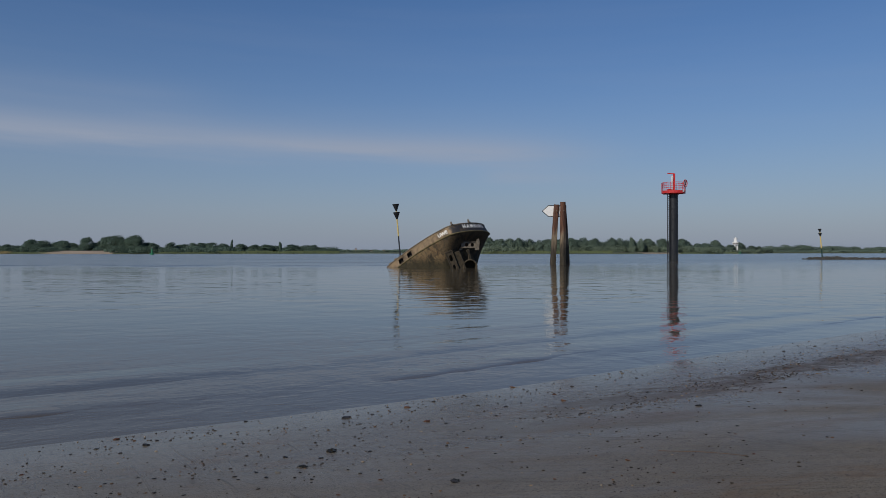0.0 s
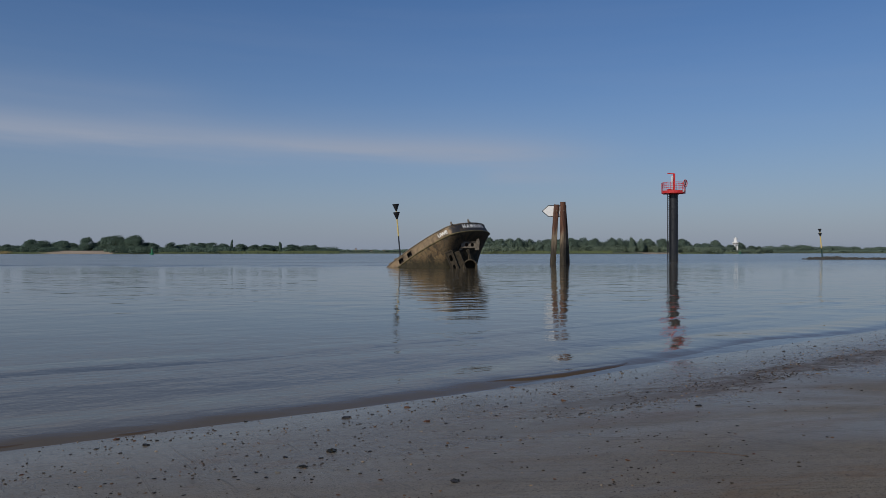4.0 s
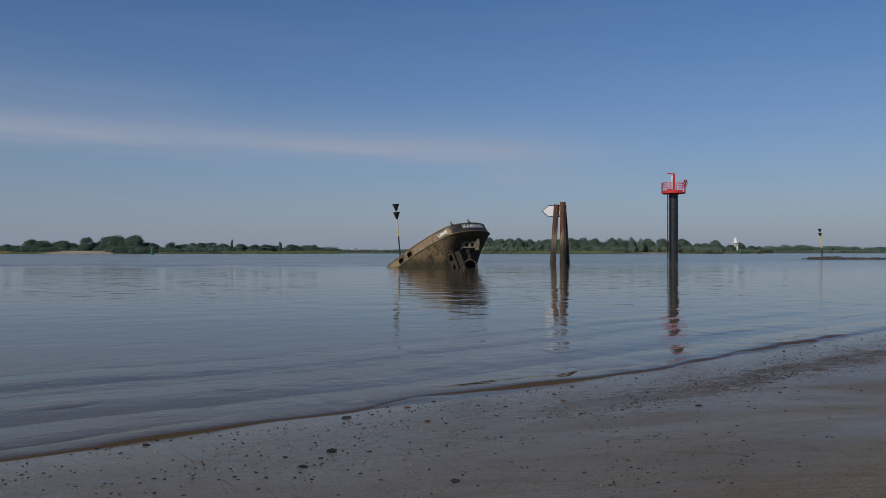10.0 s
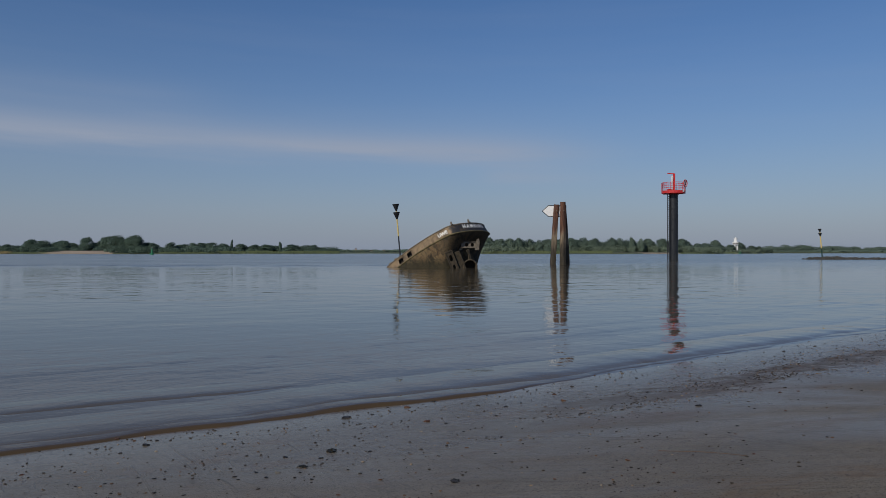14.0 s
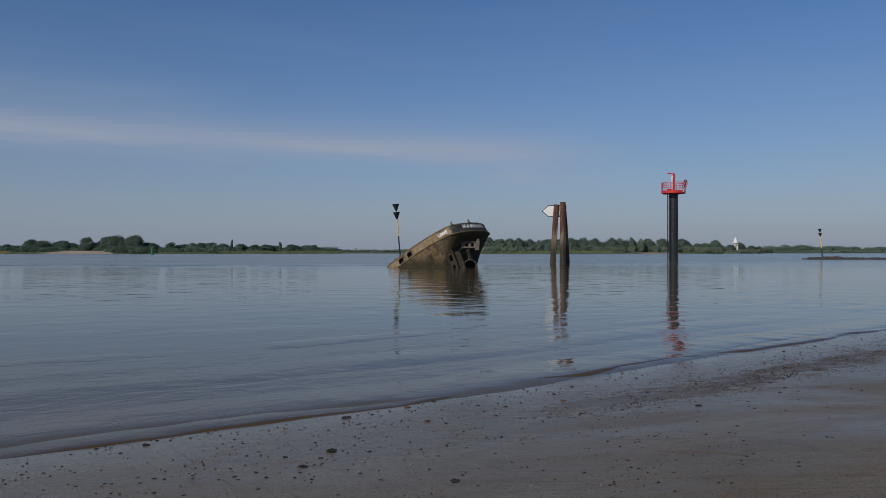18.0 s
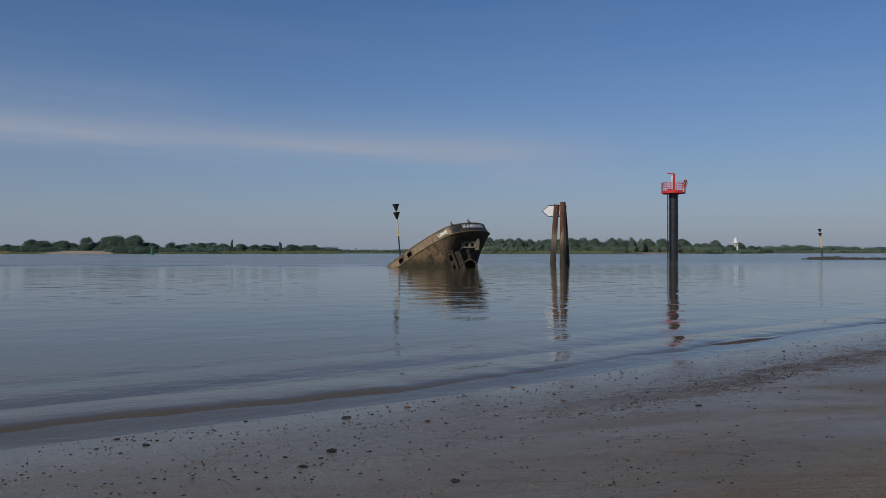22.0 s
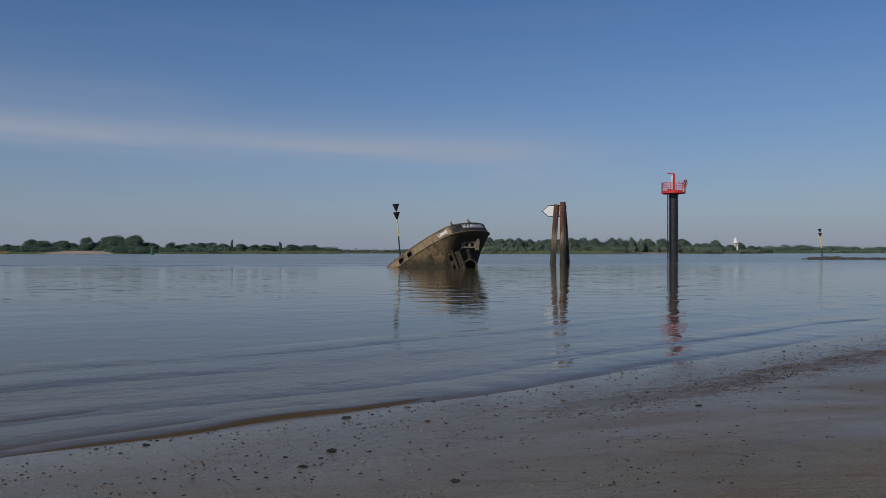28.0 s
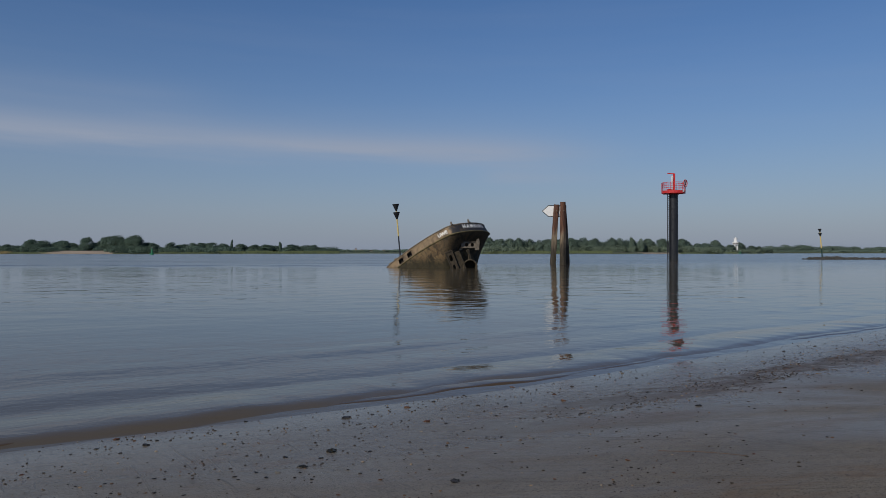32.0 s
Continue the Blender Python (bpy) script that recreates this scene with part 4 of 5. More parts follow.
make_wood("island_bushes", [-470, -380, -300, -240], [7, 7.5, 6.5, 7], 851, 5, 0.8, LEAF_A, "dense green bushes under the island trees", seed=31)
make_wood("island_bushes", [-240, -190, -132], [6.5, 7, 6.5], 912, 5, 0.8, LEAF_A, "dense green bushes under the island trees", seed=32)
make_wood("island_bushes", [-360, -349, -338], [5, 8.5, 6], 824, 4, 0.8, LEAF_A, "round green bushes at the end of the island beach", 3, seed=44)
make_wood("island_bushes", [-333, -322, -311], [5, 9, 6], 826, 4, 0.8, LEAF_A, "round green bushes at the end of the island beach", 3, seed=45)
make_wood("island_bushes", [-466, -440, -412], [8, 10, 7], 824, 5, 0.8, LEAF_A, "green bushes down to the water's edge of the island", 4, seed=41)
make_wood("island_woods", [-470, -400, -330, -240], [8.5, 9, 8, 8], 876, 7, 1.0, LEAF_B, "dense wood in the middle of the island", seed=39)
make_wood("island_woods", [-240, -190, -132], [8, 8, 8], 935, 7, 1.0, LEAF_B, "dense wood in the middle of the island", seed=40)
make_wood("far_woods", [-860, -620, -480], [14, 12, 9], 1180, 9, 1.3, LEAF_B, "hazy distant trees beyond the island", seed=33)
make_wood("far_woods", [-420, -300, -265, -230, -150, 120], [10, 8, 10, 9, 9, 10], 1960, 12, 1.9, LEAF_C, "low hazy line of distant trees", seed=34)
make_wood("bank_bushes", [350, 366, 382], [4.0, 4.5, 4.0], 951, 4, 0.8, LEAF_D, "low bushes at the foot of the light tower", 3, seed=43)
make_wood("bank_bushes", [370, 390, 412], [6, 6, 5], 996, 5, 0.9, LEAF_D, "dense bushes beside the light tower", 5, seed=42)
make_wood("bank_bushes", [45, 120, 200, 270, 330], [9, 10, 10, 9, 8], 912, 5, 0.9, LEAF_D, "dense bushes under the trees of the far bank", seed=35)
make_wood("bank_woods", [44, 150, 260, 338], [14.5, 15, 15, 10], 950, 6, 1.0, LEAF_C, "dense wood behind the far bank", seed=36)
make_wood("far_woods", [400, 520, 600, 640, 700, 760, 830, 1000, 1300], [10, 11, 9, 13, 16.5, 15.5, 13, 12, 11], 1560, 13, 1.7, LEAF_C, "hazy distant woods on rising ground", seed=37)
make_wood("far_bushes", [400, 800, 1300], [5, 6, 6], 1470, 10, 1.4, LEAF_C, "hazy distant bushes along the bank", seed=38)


def make_reeds(p0, p1, seed, h, material=REED, label="pale green reed bed along the far water's edge"):
    """A belt of reeds along the line p0 to p1, twelve metres deep."""
    rng = random.Random(seed)
    verts, faces = [], []
    for i in range(int((p1[0] - p0[0]) * 30)):
        k, d = rng.random(), rng.uniform(0, 12)
        x, y = p0[0] + (p1[0] - p0[0]) * k, p0[1] + (p1[1] - p0[1]) * k + d
        z = h * rng.uniform(0.7, 1.1) * (0.8 + 0.25 * noise.noise((x * 0.05, d * 0.1, seed)))
        a, w = rng.uniform(-1, 1), rng.uniform(0.12, 0.28)
        o = len(verts)
        verts += [(x - w, y, 0.0), (x + w, y + a * 0.3, 0.0), (x + a * 0.4, y, z)]
        faces.append((o, o + 1, o + 2))
    tagged(mesh_of("reed_bed", verts, faces, material), label, "reeds", kind="stuff")


make_reeds((-326, 824), (-250, 836), 44, 3.0)
make_reeds((-250, 836), (-122, 898), 42, 4.2)
make_reeds((-520, 814), (-420, 812), 45, 2.6)
make_reeds((-480, 806), (-459, 807), 48, 3.6, STRAW, "dry straw-yellow reeds at the island's edge")
make_reeds((40, 915), (60, 903), 46, 4.2)
make_reeds((60, 903), (192, 868), 41, 4.4)
make_reeds((275, 890), (330, 908), 43, 2.0)
make_reeds((330, 908), (420, 1003), 47, 2.0)
tagged(mesh_of("sand_strip", [(190, 868, 0.1), (275, 885, 0.1), (275, 900, 1.3), (190, 884, 1.3), (190, 915, 1.4), (275, 930, 1.4)],
               [(0, 1, 2, 3), (3, 2, 5, 4)], DRYSAND), "narrow pale sand strip on the far bank", "sand", kind="structure")


# ---- the white front light on the far bank ----
def make_tower():
    root = thing("light_tower", pose(366.0, 960.0, 1.2), "white concrete light tower among trees on the far bank", "lighthouse")

    def drum(name, z0, z1, r, mat=WHITE, label=""):
        bm = bmesh.new()
        tube(bm, (0, 0, z0), (0, 0, z1), r, n=24)
        part(name, bm, mat, root, label)
    for s in (-1, 1):
        bm = bmesh.new()
        box(bm, (1.9, 3.6, 10.2), Matrix.Translation((s * 1.45, 0, 5.1)), 0.06)
        part("pier", bm, WHITE, root)
    # dark strip added to darken the gap between the two piers
    bm = bmesh.new()
    box(bm, (1.1, 3.2, 10.0), Matrix.Translation((0, 0.1, 5.0)))
    part("gap_strip", bm, INNER, root, "dark strip filling the gap between the piers")
    drum("gallery_slab", 10.2, 11.3, 3.9)
    drum("gallery_wall", 11.3, 12.3, 2.6, INNER, "dark gallery glazing")
    drum("upper_slab", 12.3, 13.6, 3.9)
    drum("lantern_room", 13.6, 17.2, 2.1)
    drum("lantern_roof", 17.2, 17.7, 2.6)
    drum("lantern", 17.7, 19.2, 0.9)
    bm = bmesh.new()
    tube(bm, (-0.8, 0, 17.7), (-0.8, 0, 21.0), 0.14, n=8)
    part("antenna", bm, STEEL, root)


make_tower()


# ---- houses far off between the trees ----
def make_house(x, y, w, h):
    root = thing("house", pose(x, y, 1.6), "small pale house with red tiled roof far across the river", "house", "distant houses")
    bm = bmesh.new()
    box(bm, (w, w * 0.8, h), Matrix.Translation((0, 0, h / 2)), 0.03)
    part("wall", bm, BRICKWALL, root)
    bm = bmesh.new()
    prism(bm, [(-w * 0.56, h), (w * 0.56, h), (0, h + w * 0.45)], w * 0.9)
    part("roof", bm, ROOF, root)
    for k in (-0.25, 0.25):
        bm = bmesh.new()
        box(bm, (w * 0.14, 0.12, h * 0.35), Matrix.Translation((w * k, -w * 0.4, h * 0.5)))
        part("window", bm, INNER, root)


for hx, hy, hw, hh in ((-206, 1950, 9, 4.5), (-182, 1952, 8, 4), (-150, 1950, 8, 4), (-222, 1955, 5, 9)):
    make_house(hx, hy, hw, hh)


# ---- stones, pebbles and grit on the beach ----
def pebble_mesh(name, seed, material, rugged=0.25):
    bm = bmesh.new()
    bmesh.ops.create_icosphere(bm, subdivisions=2, radius=0.5)
    for v in bm.verts:
        n = v.co.normalized()
        v.co *= 1 + rugged * noise.noise(n * 1.6 + Vector((seed * 3.1, 0, 0))) + rugged * 0.5 * noise.noise(n * 3.7 + Vector((0, seed, 0)))
        v.co.z *= 0.62
        v.co.y *= 0.8
    me = bpy.data.meshes.new(name)
    bm.to_mesh(me)
    bm.free()
    me.materials.append(material)
    me.shade_smooth()
    return me


def kind_of_stone(name, a, b):
    k = Mat(name, 0.4)
    n1 = k.noise(k.coords(), 5.0, 4)
    k.color(k.mix(k.range(n1, 0.4, 0.7, 0, 0.5), k.mix(k.random(), a, b), (0.045, 0.04, 0.036)))
    k.bump(n1, 0.05)
    return k.m


DARK_STONE = kind_of_stone("dark_stone", (0.022, 0.020, 0.019), (0.060, 0.050, 0.042))
BROWN_STONE = kind_of_stone("brown_stone", (0.16, 0.060, 0.030), (0.33, 0.17, 0.08))
PALE_STONE = kind_of_stone("pale_stone", (0.33, 0.28, 0.20), (0.50, 0.46, 0.40))
SHAPES = {m.name: [pebble_mesh("stone", i + j * 5, m, 0.5 if j == 0 else 0.3) for i in range(5)] for j, m in enumerate((DARK_STONE, BROWN_STONE, PALE_STONE))}
SPOTS = random.Random(77)


def lay(x, y, s, material, label, group):
    ob = new("stone" if s > 0.035 else "pebble", SPOTS.choice(SHAPES[material.name]))
    k = SPOTS.uniform(0.8, 1.2)
    ob.matrix_basis = pose(x, y, ground_height(x, y) + s * 0.05, SPOTS.uniform(-14, 14), SPOTS.uniform(-14, 14), SPOTS.uniform(-40, 40))
    ob.scale = (s * 1.05, s * 0.9 * k, s * SPOTS.uniform(0.36, 0.58))
    tagged(ob, label, "stone" if s > 0.035 else "pebble", group)


for sx, sy, ss in ((-1.65, 4.27, 0.047), (-1.90, 4.21, 0.028), (-1.71, 4.07, 0.021), (-1.98, 4.08, 0.018), (-1.21, 4.24, 0.025), (-0.99, 3.88, 0.020), (-1.28, 4.99, 0.029),
                   (-0.93, 3.43, 0.020), (-0.90, 3.38, 0.017), (-1.33, 3.37, 0.017), (-1.49, 3.38, 0.017), (-1.38, 3.48, 0.015), (-1.30, 3.45, 0.023), (-1.30, 4.49, 0.020),
                   (-1.12, 3.29, 0.015), (-1.06, 3.14, 0.019), (-1.20, 3.19, 0.023), (-0.85, 3.50, 0.021), (-0.78, 3.40, 0.023), (-0.78, 3.81, 0.031), (-0.77, 3.20, 0.021),
                   (-1.64, 4.41, 0.026), (-0.63, 5.00, 0.063), (0.43, 5.28, 0.031), (0.05, 3.24, 0.041), (-0.57, 3.34, 0.020), (-0.47, 5.11, 0.030), (-0.07, 5.61, 0.033)):
    lay(sx, sy, ss, DARK_STONE, "dark wet stone lying on the sand", "stones on the beach")
for sx, sy, ss in ((1.04, 6.19, 0.032), (0.45, 3.62, 0.013), (-0.37, 3.90, 0.023), (0.24, 4.21, 0.019), (0.32, 4.20, 0.015), (0.34, 4.92, 0.022), (0.02, 4.68, 0.024),
                   (-0.67, 4.09, 0.015), (-0.39, 5.41, 0.024), (-0.60, 3.77, 0.025), (0.16, 5.89, 0.026), (0.61, 3.32, 0.020), (1.65, 6.54, 0.034), (1.67, 5.02, 0.044),
                   (2.04, 5.13, 0.023), (1.96, 4.83, 0.021), (1.64, 4.28, 0.019), (1.52, 4.08, 0.018), (1.53, 3.30, 0.019), (1.39, 3.51, 0.021), (0.69, 3.10, 0.014),
                   (0.67, 3.00, 0.011), (0.75, 3.40, 0.013), (0.80, 3.53, 0.013), (1.49, 3.77, 0.014), (2.71, 6.64, 0.029), (3.71, 8.36, 0.037), (4.27, 8.82, 0.039)):
    lay(sx, sy, ss, DARK_STONE, "dark wet stone lying on the sand", "stones on the beach")
for sx, sy, ss in ((1.52, 5.72, 0.021), (3.84, 7.31, 0.032), (2.54, 5.95, 0.031), (0.88, 4.89, 0.032)):
    lay(sx, sy, ss, DARK_STONE, "dark wet stone lying on the sand", "stones on the beach")
for sx, sy, ss in ((-1.99, 3.63, 0.021), (-1.91, 4.49, 0.040), (-1.78, 4.43, 0.023), (-0.42, 3.08, 0.020), (-0.27, 3.31, 0.022), (-0.10, 4.77, 0.046), (0.47, 3.23, 0.017),
                   (-0.25, 5.38, 0.048), (0.57, 6.26, 0.051), (1.54, 4.04, 0.018), (0.85, 3.53, 0.029), (0.98, 3.26, 0.017), (1.44, 3.56, 0.018), (1.98, 4.23, 0.012),
                   (0.98, 3.79, 0.017), (2.10, 4.71, 0.017), (0.84, 5.79, 0.034), (0.86, 5.46, 0.044), (2.54, 5.49, 0.024), (2.40, 5.47, 0.032), (-0.19, 5.98, 0.026)):
    lay(sx, sy, ss, BROWN_STONE, "rusty brown stone lying on the sand", "stones on the beach")
for sx, sy, ss in ((-0.75, 3.49, 0.026), (-0.75, 4.56, 0.020), (1.62, 6.94, 0.041), (1.50, 6.93, 0.026), (1.85, 3.94, 0.017), (2.74, 5.35, 0.020), (3.10, 7.45, 0.033),
                   (4.50, 8.53, 0.031), (2.01, 5.35, 0.016), (0.31, 4.42, 0.016)):
    lay(sx, sy, ss, PALE_STONE, "pale stone lying on the sand", "stones on the beach")


def beach_place(a, d):
    """World x, y of the place a along the beach, d metres up from the water's edge."""
    p = ALONG * a + OUT * (shore(a) - d)
    return p.x, p.y


def make_pebbles():
    for i in range(300):
        a, d = (SPOTS.uniform(2.4, 14), abs(SPOTS.gauss(0.75, 0.55)) + 0.05) if i % 3 else (SPOTS.uniform(5, 12), SPOTS.gauss(1.15, 0.25))
        x, y = beach_place(a, d)
        r = SPOTS.random()
        m = DARK_STONE if r < 0.72 else BROWN_STONE if r < 0.88 else PALE_STONE
        lay(x, y, SPOTS.uniform(0.010, 0.022) * (1.0 if a < 5.5 else 1.2), m, {"dark_stone": "small dark wet pebble on the sand", "brown_stone": "small rusty brown pebble on the sand",
            "pale_stone": "small pale pebble on the sand"}[m.name], "pebbles strewn over the beach")
    # grit too small to count
    base = bmesh.new()
    bmesh.ops.create_icosphere(base, subdivisions=1, radius=0.5)
    vs, fs = [v.co.copy() for v in base.verts], [[v.index for v in f.verts] for f in base.faces]
    base.free()
    verts, faces = [], []
    for i in range(32180):
        a = SPOTS.uniform(-0.5, 16) if i < 32000 else SPOTS.uniform(-0.4, 5.0)
        band = min(1.22 + 0.03 * max(a - 5.0, 0), 1.5) + 0.22 * noise.noise((a * 0.9, 0, 2))
        d = SPOTS.gauss(band, 0.20) if (i % 3 and a > 3.5) else SPOTS.uniform(0.05, 2.6) ** 1.15
        if i >= 32000:
            d = SPOTS.uniform(0.05, 1.9)
        elif noise.noise((a * 2.2, d * 4.0, 8)) + SPOTS.uniform(-0.35, 0.35) < (0.12 if a < 3.2 else 0.04) + 0.10 * max(d - 1.5, 0) or d < 0.03:
            continue
        x, y = beach_place(a, d)
        s = (0.0042 + 0.013 * SPOTS.random() ** 5) * (1.05 if a > 5 else 0.9)
        if i >= 32000:
            s = SPOTS.uniform(0.009, 0.016)
        c = Vector((x, y, ground_height(x, y) + s * 0.10))
        o = len(verts)
        q = Vector((SPOTS.uniform(0.7, 1.4), SPOTS.uniform(0.7, 1.2), SPOTS.uniform(0.34, 0.62))) * s
        verts += [c + Vector((v.x * q.x, v.y * q.y, v.z * q.z)) for v in vs]
        faces += [[o + j for j in f] for f in fs]
    tagged(mesh_of("grit", verts, faces, GRIT), "fine dark and rusty grit strewn on wet sand", "gravel", kind="stuff")


make_pebbles()


def make_seaweed(x, y, size, seed):
    """A ragged washed-up clump: short bent blades lying over one another."""
    rng = random.Random(seed)
    bm = bmesh.new()
    for i in range(26):
        a, l, w = rng.uniform(0, 6.28), size * rng.uniform(0.35, 0.9), size * rng.uniform(0.05, 0.12)
        o = Vector((rng.gauss(0, 0.22) * size, rng.gauss(0, 0.16) * size, 0))
        d, n = Vector((math.cos(a), math.sin(a), 0)), Vector((-math.sin(a), math.cos(a), 0))
        h = size * rng.uniform(0.08, 0.26)
        top, low = [], []
        for k in range(6):
            t = k / 5
            p = o + d * l * (t - 0.5) + Vector((0, 0, h * math.sin(math.pi * t) + 0.001)) + n * 0.1 * l * math.sin(4 * t + i)
            e = w * (1 - 0.7 * abs(t - 0.4))
            top.append((bm.verts.new(p - n * e), bm.verts.new(p + n * e)))
            low.append((bm.verts.new(p - n * e - Vector((0, 0, 0.002))), bm.verts.new(p + n * e - Vector((0, 0, 0.002)))))
        for k in range(5):
            (t0, t1), (t2, t3), (b0, b1), (b2, b3) = top[k], top[k + 1], low[k], low[k + 1]
            for f in ((t0, t1, t3, t2), (b0, b2, b3, b1), (t0, t2, b2, b0), (t1, b1, b3, t3)):
                bm.faces.new(f)
    bmesh.ops.recalc_face_normals(bm, faces=bm.faces[:])
    ob = part("seaweed_clump", bm, SEAWEED)
    ob.matrix_basis = pose(x, y, ground_height(x, y), 0, 0, rng.uniform(0, 360))
    tagged(ob, "ragged dark clump of washed-up seaweed on the sand", "seaweed", "seaweed on the beach")


SEAWEED = plain("dark_seaweed", (0.022, 0.020, 0.013), 0.45, vary=0.4, scale=60.0)
make_seaweed(-0.569, 3.92, 0.052, 1)
make_seaweed(-0.653, 3.592, 0.036, 2)
make_seaweed(-1.65, 4.27, 0.032, 3)
make_seaweed(0.05, 3.26, 0.030, 4)


def make_root():
    """A thin rust-brown root lying half in the sand."""
    pts = [(1.04, 3.708), (1.127, 3.681), (1.226, 3.652), (1.315, 3.60), (1.397, 3.526)]
    bm = bmesh.new()
    for (x0, y0), (x1, y1) in zip(pts, pts[1:]):
        tube(bm, (x0, y0, ground_height(x0, y0) + 0.0008), (x1, y1, ground_height(x1, y1) + 0.0008), 0.0016, 0.0013, 6)
    tagged(part("root", bm, ROOT), "thin rust-brown root lying on the sand", "root")


ROOT = plain("rusty_root", (0.115, 0.072, 0.050), 0.8, vary=0.4, scale=80.0)
make_root()


# ---- waves: low crests that run up to the beach, each one a rigid strip of water ----
def bell(q, lo, hi):
    """A smooth hump from lo through 0 to hi, flat at both feet."""
    t = q / hi if q > 0 else q / lo
    return max(1 - t * t, 0.0) ** 2


def water_strip(name, rng, height, lo, hi, uneven, sway, root, label, material, reach=None):
    p0, p1, p2 = rng.uniform(0, 50), rng.uniform(0, 50), rng.uniform(0, 50)
    qs = [lo * (1 - i / 10) for i in range(10)] + [hi * (i / 12) for i in range(13)]
    profile = [(q, bell(q, lo, hi)) for q in qs]
    verts, faces = [], []
    n = 0
    a = -9.0
    while a < 34:
        w = 0.22 * noise.noise((a * 0.40, p0, 0)) + 0.02 * noise.noise((a * 4.0, p1, 4)) + sway * noise.noise((a * 1.3, p1, 0)) - 0.05 * min(max(3.2 - a, 0), 3.0)
        amp = height * (0.75 + uneven * noise.noise((a * 0.33, p2, 0)) + 0.22 * noise.noise((a * 1.2, p2, 3)) + 0.16 * noise.noise((a * 3.1, p2, 6)))
        if reach:      # the stretch of beach along which the front stands up
            inside = min(max((a - reach[0] + 1.0) / 1.2, 0), 1) * min(max((reach[1] + 1.0 - a) / 1.2, 0), 1)
            amp *= (1 + 0.05 * max(a - 3.0, 0)) * (0.40 + 0.60 * inside * inside * (3 - 2 * inside))
        amp = max(amp, 0.0004)
        o = shore(a) + w
        for q, hump in profile:
            verts.append((0.793 * a - 0.609 * (o + q), 0.609 * a + 0.793 * (o + q), amp * hump - 0.0008))
        n += 1
        a += 0.08 if -3 < a < 14 else 0.4
    m = len(qs)
    for i in range(n - 1):
        for j in range(m - 1):
            faces.append((i * m + j, (i + 1) * m + j, (i + 1) * m + j + 1, i * m + j + 1))
    return mesh_of(name, verts, faces, material, root, label, smooth=True)


def make_wave(seed, height, reach):
    """A wave: its long low swell, and the steep small front that it throws up close to the sand."""
    rng = random.Random(seed)
    root = thing("wave", Matrix(), "low glassy wave rolling onto the sand beach", "wave", "waves running to the beach")
    water_strip("swell", rng, height * 0.21, -0.55, 0.80, 0.7, 0.03, root, "smooth low swell", WATER)
    crest = water_strip("crest", rng, height * 0.62, -0.32, 0.90, 0.45, 0.05, root, "dark rounded wave crest", SHALLOW)
    front = water_strip("front", rng, height * 0.58, -0.11, 0.55, 0.75, 0.10, root, "steep brownish wave front", SILTY, reach)
    return root, crest, front


# (second of arrival at the water's edge, height of the crest, stretch of beach where it breaks)
ARRIVALS = [(1.32, 0.050, 0, 4.5), (2.95, 0.055, -0.5, 6), (4.6, 0.045, 0, 6), (6.12, 0.030, 6.5, 12), (6.5, 0.045, -1, 2.6), (8.05, 0.056, -1, 6), (10.1, 0.055, -1, 11),
            (11.55, 0.050, 0.5, 9), (13.1, 0.048, -1, 12), (14.35, 0.056, -1, 3.8), (15.5, 0.045, 0, 7), (17.12, 0.044, -1, 1.3), (18.22, 0.052, -1, 11),
            (20.32, 0.048, -1, 12), (21.6, 0.038, -1, 1.5), (22.95, 0.055, -1, 13), (24.28, 0.052, -1, 12), (25.65, 0.042, -1, 3.0), (27.3, 0.050, -1, 4),
            (28.2, 0.042, -1, 3.2), (29.3, 0.044, -1, 11), (31.0, 0.050, -1, 12), (32.45, 0.062, -1, 4.2), (34.0, 0.05, 0, 8), (35.6, 0.05, 0, 8)]
WAVES = [(*make_wave(100 + (i if t < 6 else i - 1 if t > 6.2 else 60), h, (a0, a1)), t) for i, (t, h, a0, a1) in enumerate(ARRIVALS)]


def cut(keys):
    """Keys (second, way out, height) clipped to the length of the clip, as rows of poses."""
    rows = []
    ts, os, zs = zip(*keys)
    for t in sorted({0.0, 32.0, *[k for k in ts if 0 < k < 32]}):
        rows.append((t, Matrix.Translation(OUT * float(np.interp(t, ts, os)) + Vector((0, 0, float(np.interp(t, ts, zs)))))))
    return rows


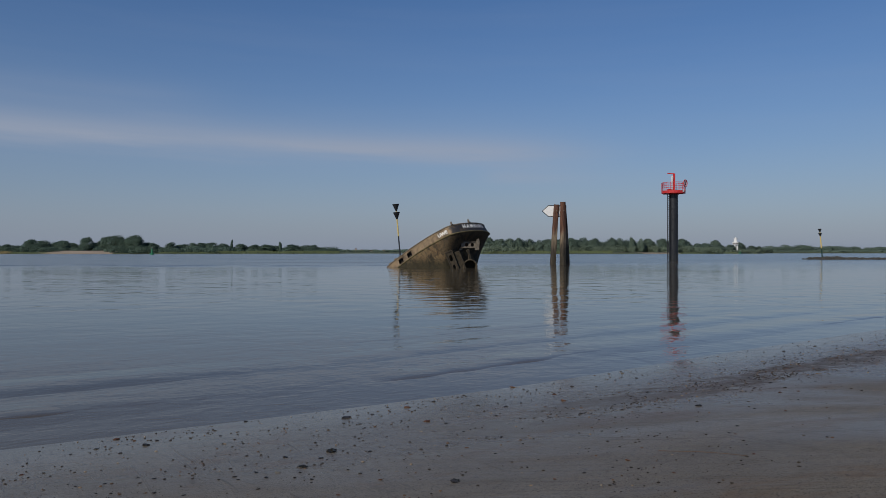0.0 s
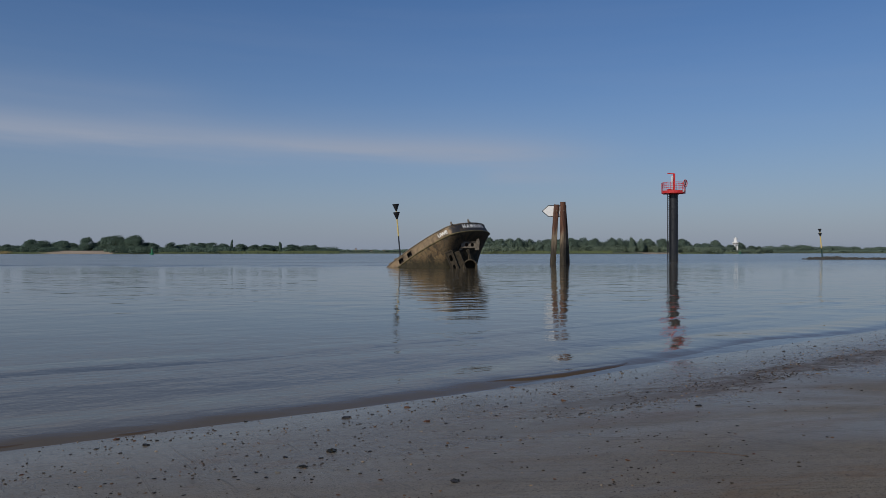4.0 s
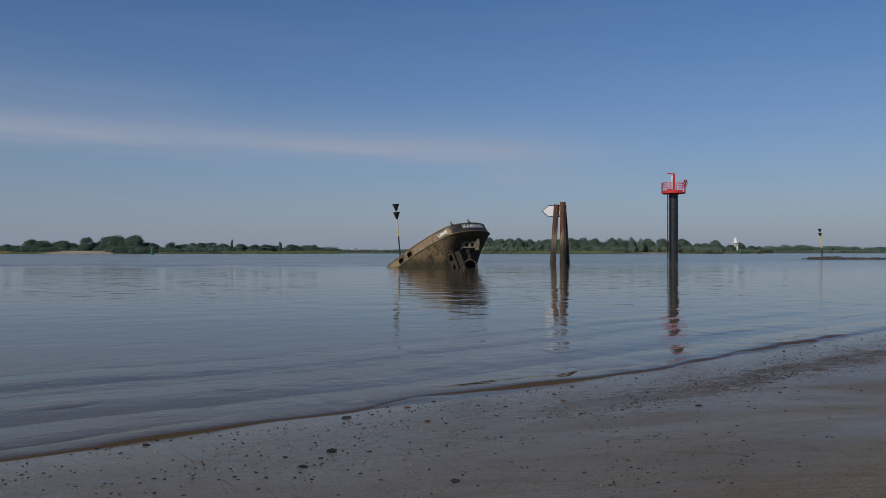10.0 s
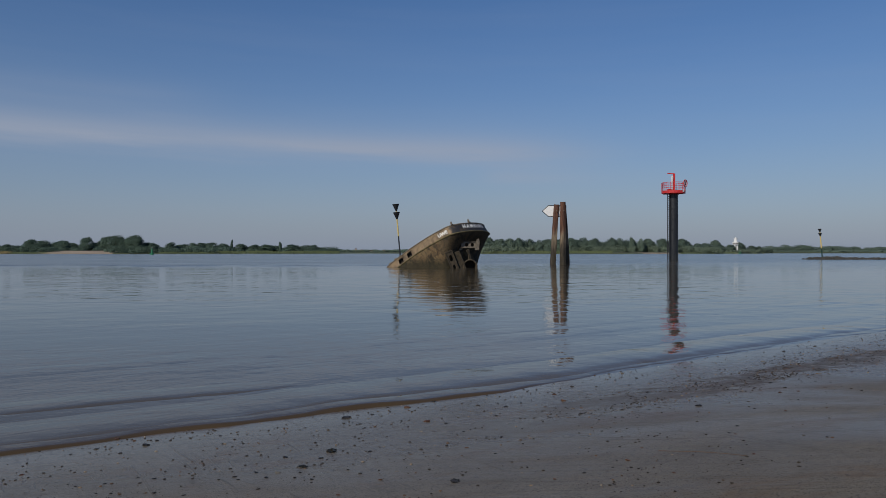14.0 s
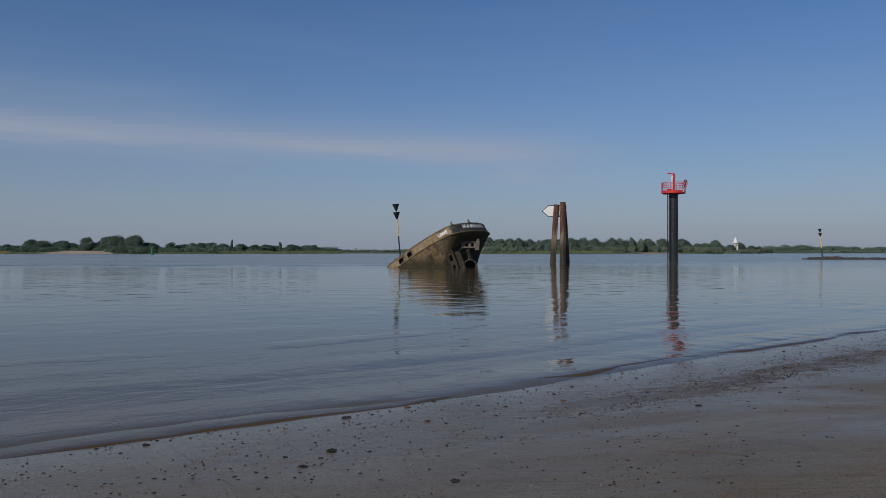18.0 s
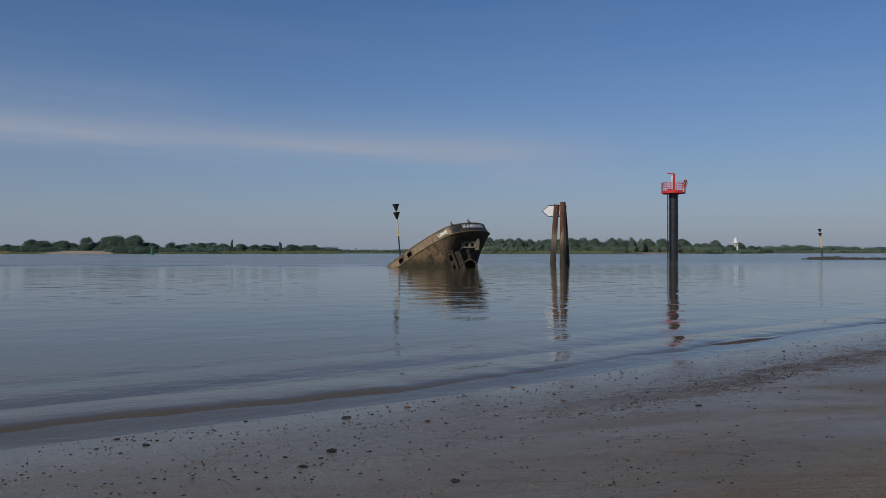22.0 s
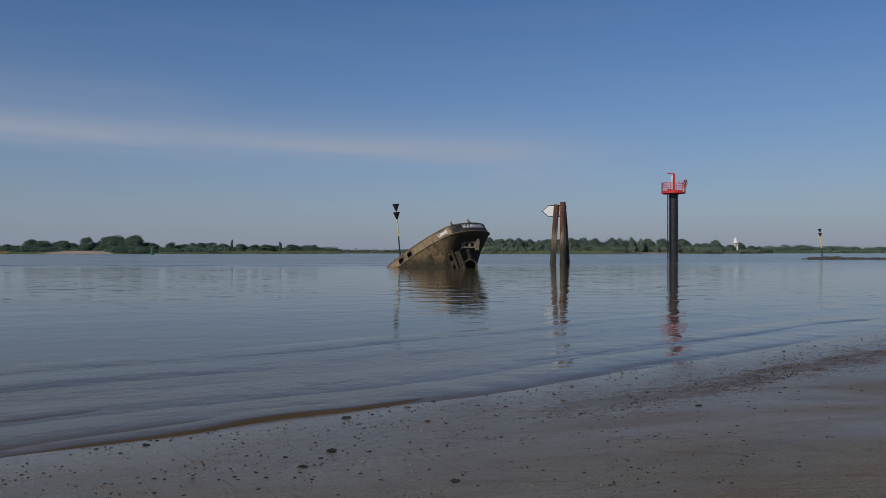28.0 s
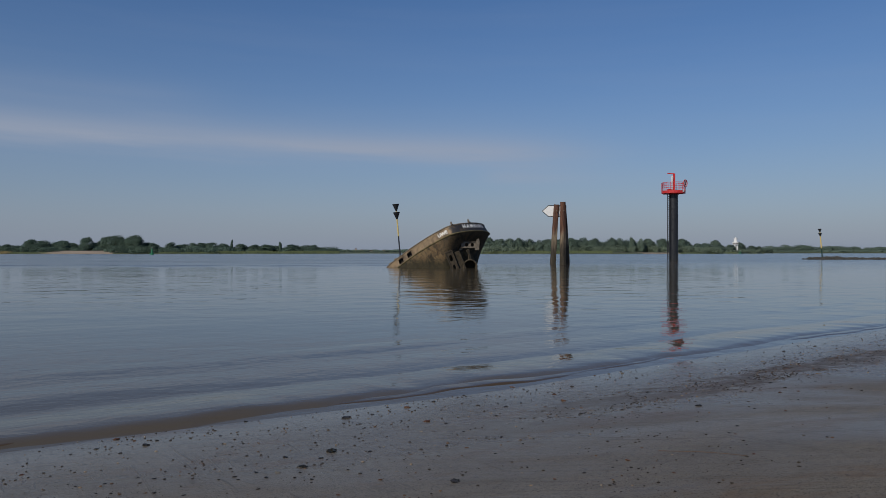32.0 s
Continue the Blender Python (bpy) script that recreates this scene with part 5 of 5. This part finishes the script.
def make_current_line():
    """Thin broken ripples where the ruffled river meets the calmer water behind the groynes."""
    rng = random.Random(9)
    verts, faces = [], []
    for i in range(26):
        x0, y0, n = rng.uniform(-46, -4), 66 + rng.gauss(0, 1.6), rng.randint(8, 22)
        h = rng.uniform(0.02, 0.045)
        o = len(verts)
        for j in range(n):
            x = x0 + j * 0.45
            y = y0 + 0.5 * noise.noise((x * 0.2, i, 0)) + 0.03 * (x + 25)
            e = h * math.sin(math.pi * j / (n - 1))
            for q in (-0.4, -0.25, -0.1, 0.0, 0.15, 0.4):
                verts.append((x, y + q, e * bell(q, -0.4, 0.4) - 0.001))
        for j in range(n - 1):
            for m in range(5):
                faces.append((o + j * 6 + m, o + (j + 1) * 6 + m, o + (j + 1) * 6 + m + 1, o + j * 6 + m + 1))
    tagged(mesh_of("ripple_line", verts, faces, WATER, smooth=True), "thin broken line of ripples where two currents meet", "ripples", kind="stuff")


make_current_line()


def motions():
    # the ripples drift with the wind towards the beach
    walk(water, [(0.0, pose(0, 0, 0)), (32.0, pose(5.5, -7.0, 0))])
    speed = 0.78
    for root, crest, front, t in WAVES:
        walk(root, cut([(t - 7.0, 7.0 * speed, -0.030), (t - 5.4, 5.4 * speed, -0.009), (t - 3.4, 3.4 * speed, -0.004), (t - 1.8, 1.8 * speed, 0.0),
                        (t, 0.0, 0.0), (t + 0.35, -0.09, -0.006), (t + 0.8, -0.07, -0.020), (t + 1.5, 0.0, -0.060)]))
        walk(crest, cut([(t - 2.4, 0.0, -0.050), (t - 1.9, 0.0, -0.026), (t - 1.3, 0.0, -0.013), (t - 0.8, 0.0, -0.003), (t - 0.5, 0.0, 0.0),
                         (t - 0.1, 0.0, -0.004), (t + 0.4, 0.0, -0.026), (t + 0.9, 0.0, -0.050)]))
        walk(front, cut([(t - 1.5, -0.10, -0.050), (t - 1.0, -0.12, -0.026), (t - 0.6, -0.16, -0.006), (t - 0.3, -0.18, 0.0), (t + 0.1, -0.18, 0.0),
                         (t + 0.5, -0.20, -0.012), (t + 1.0, -0.18, -0.045)]))


motions()
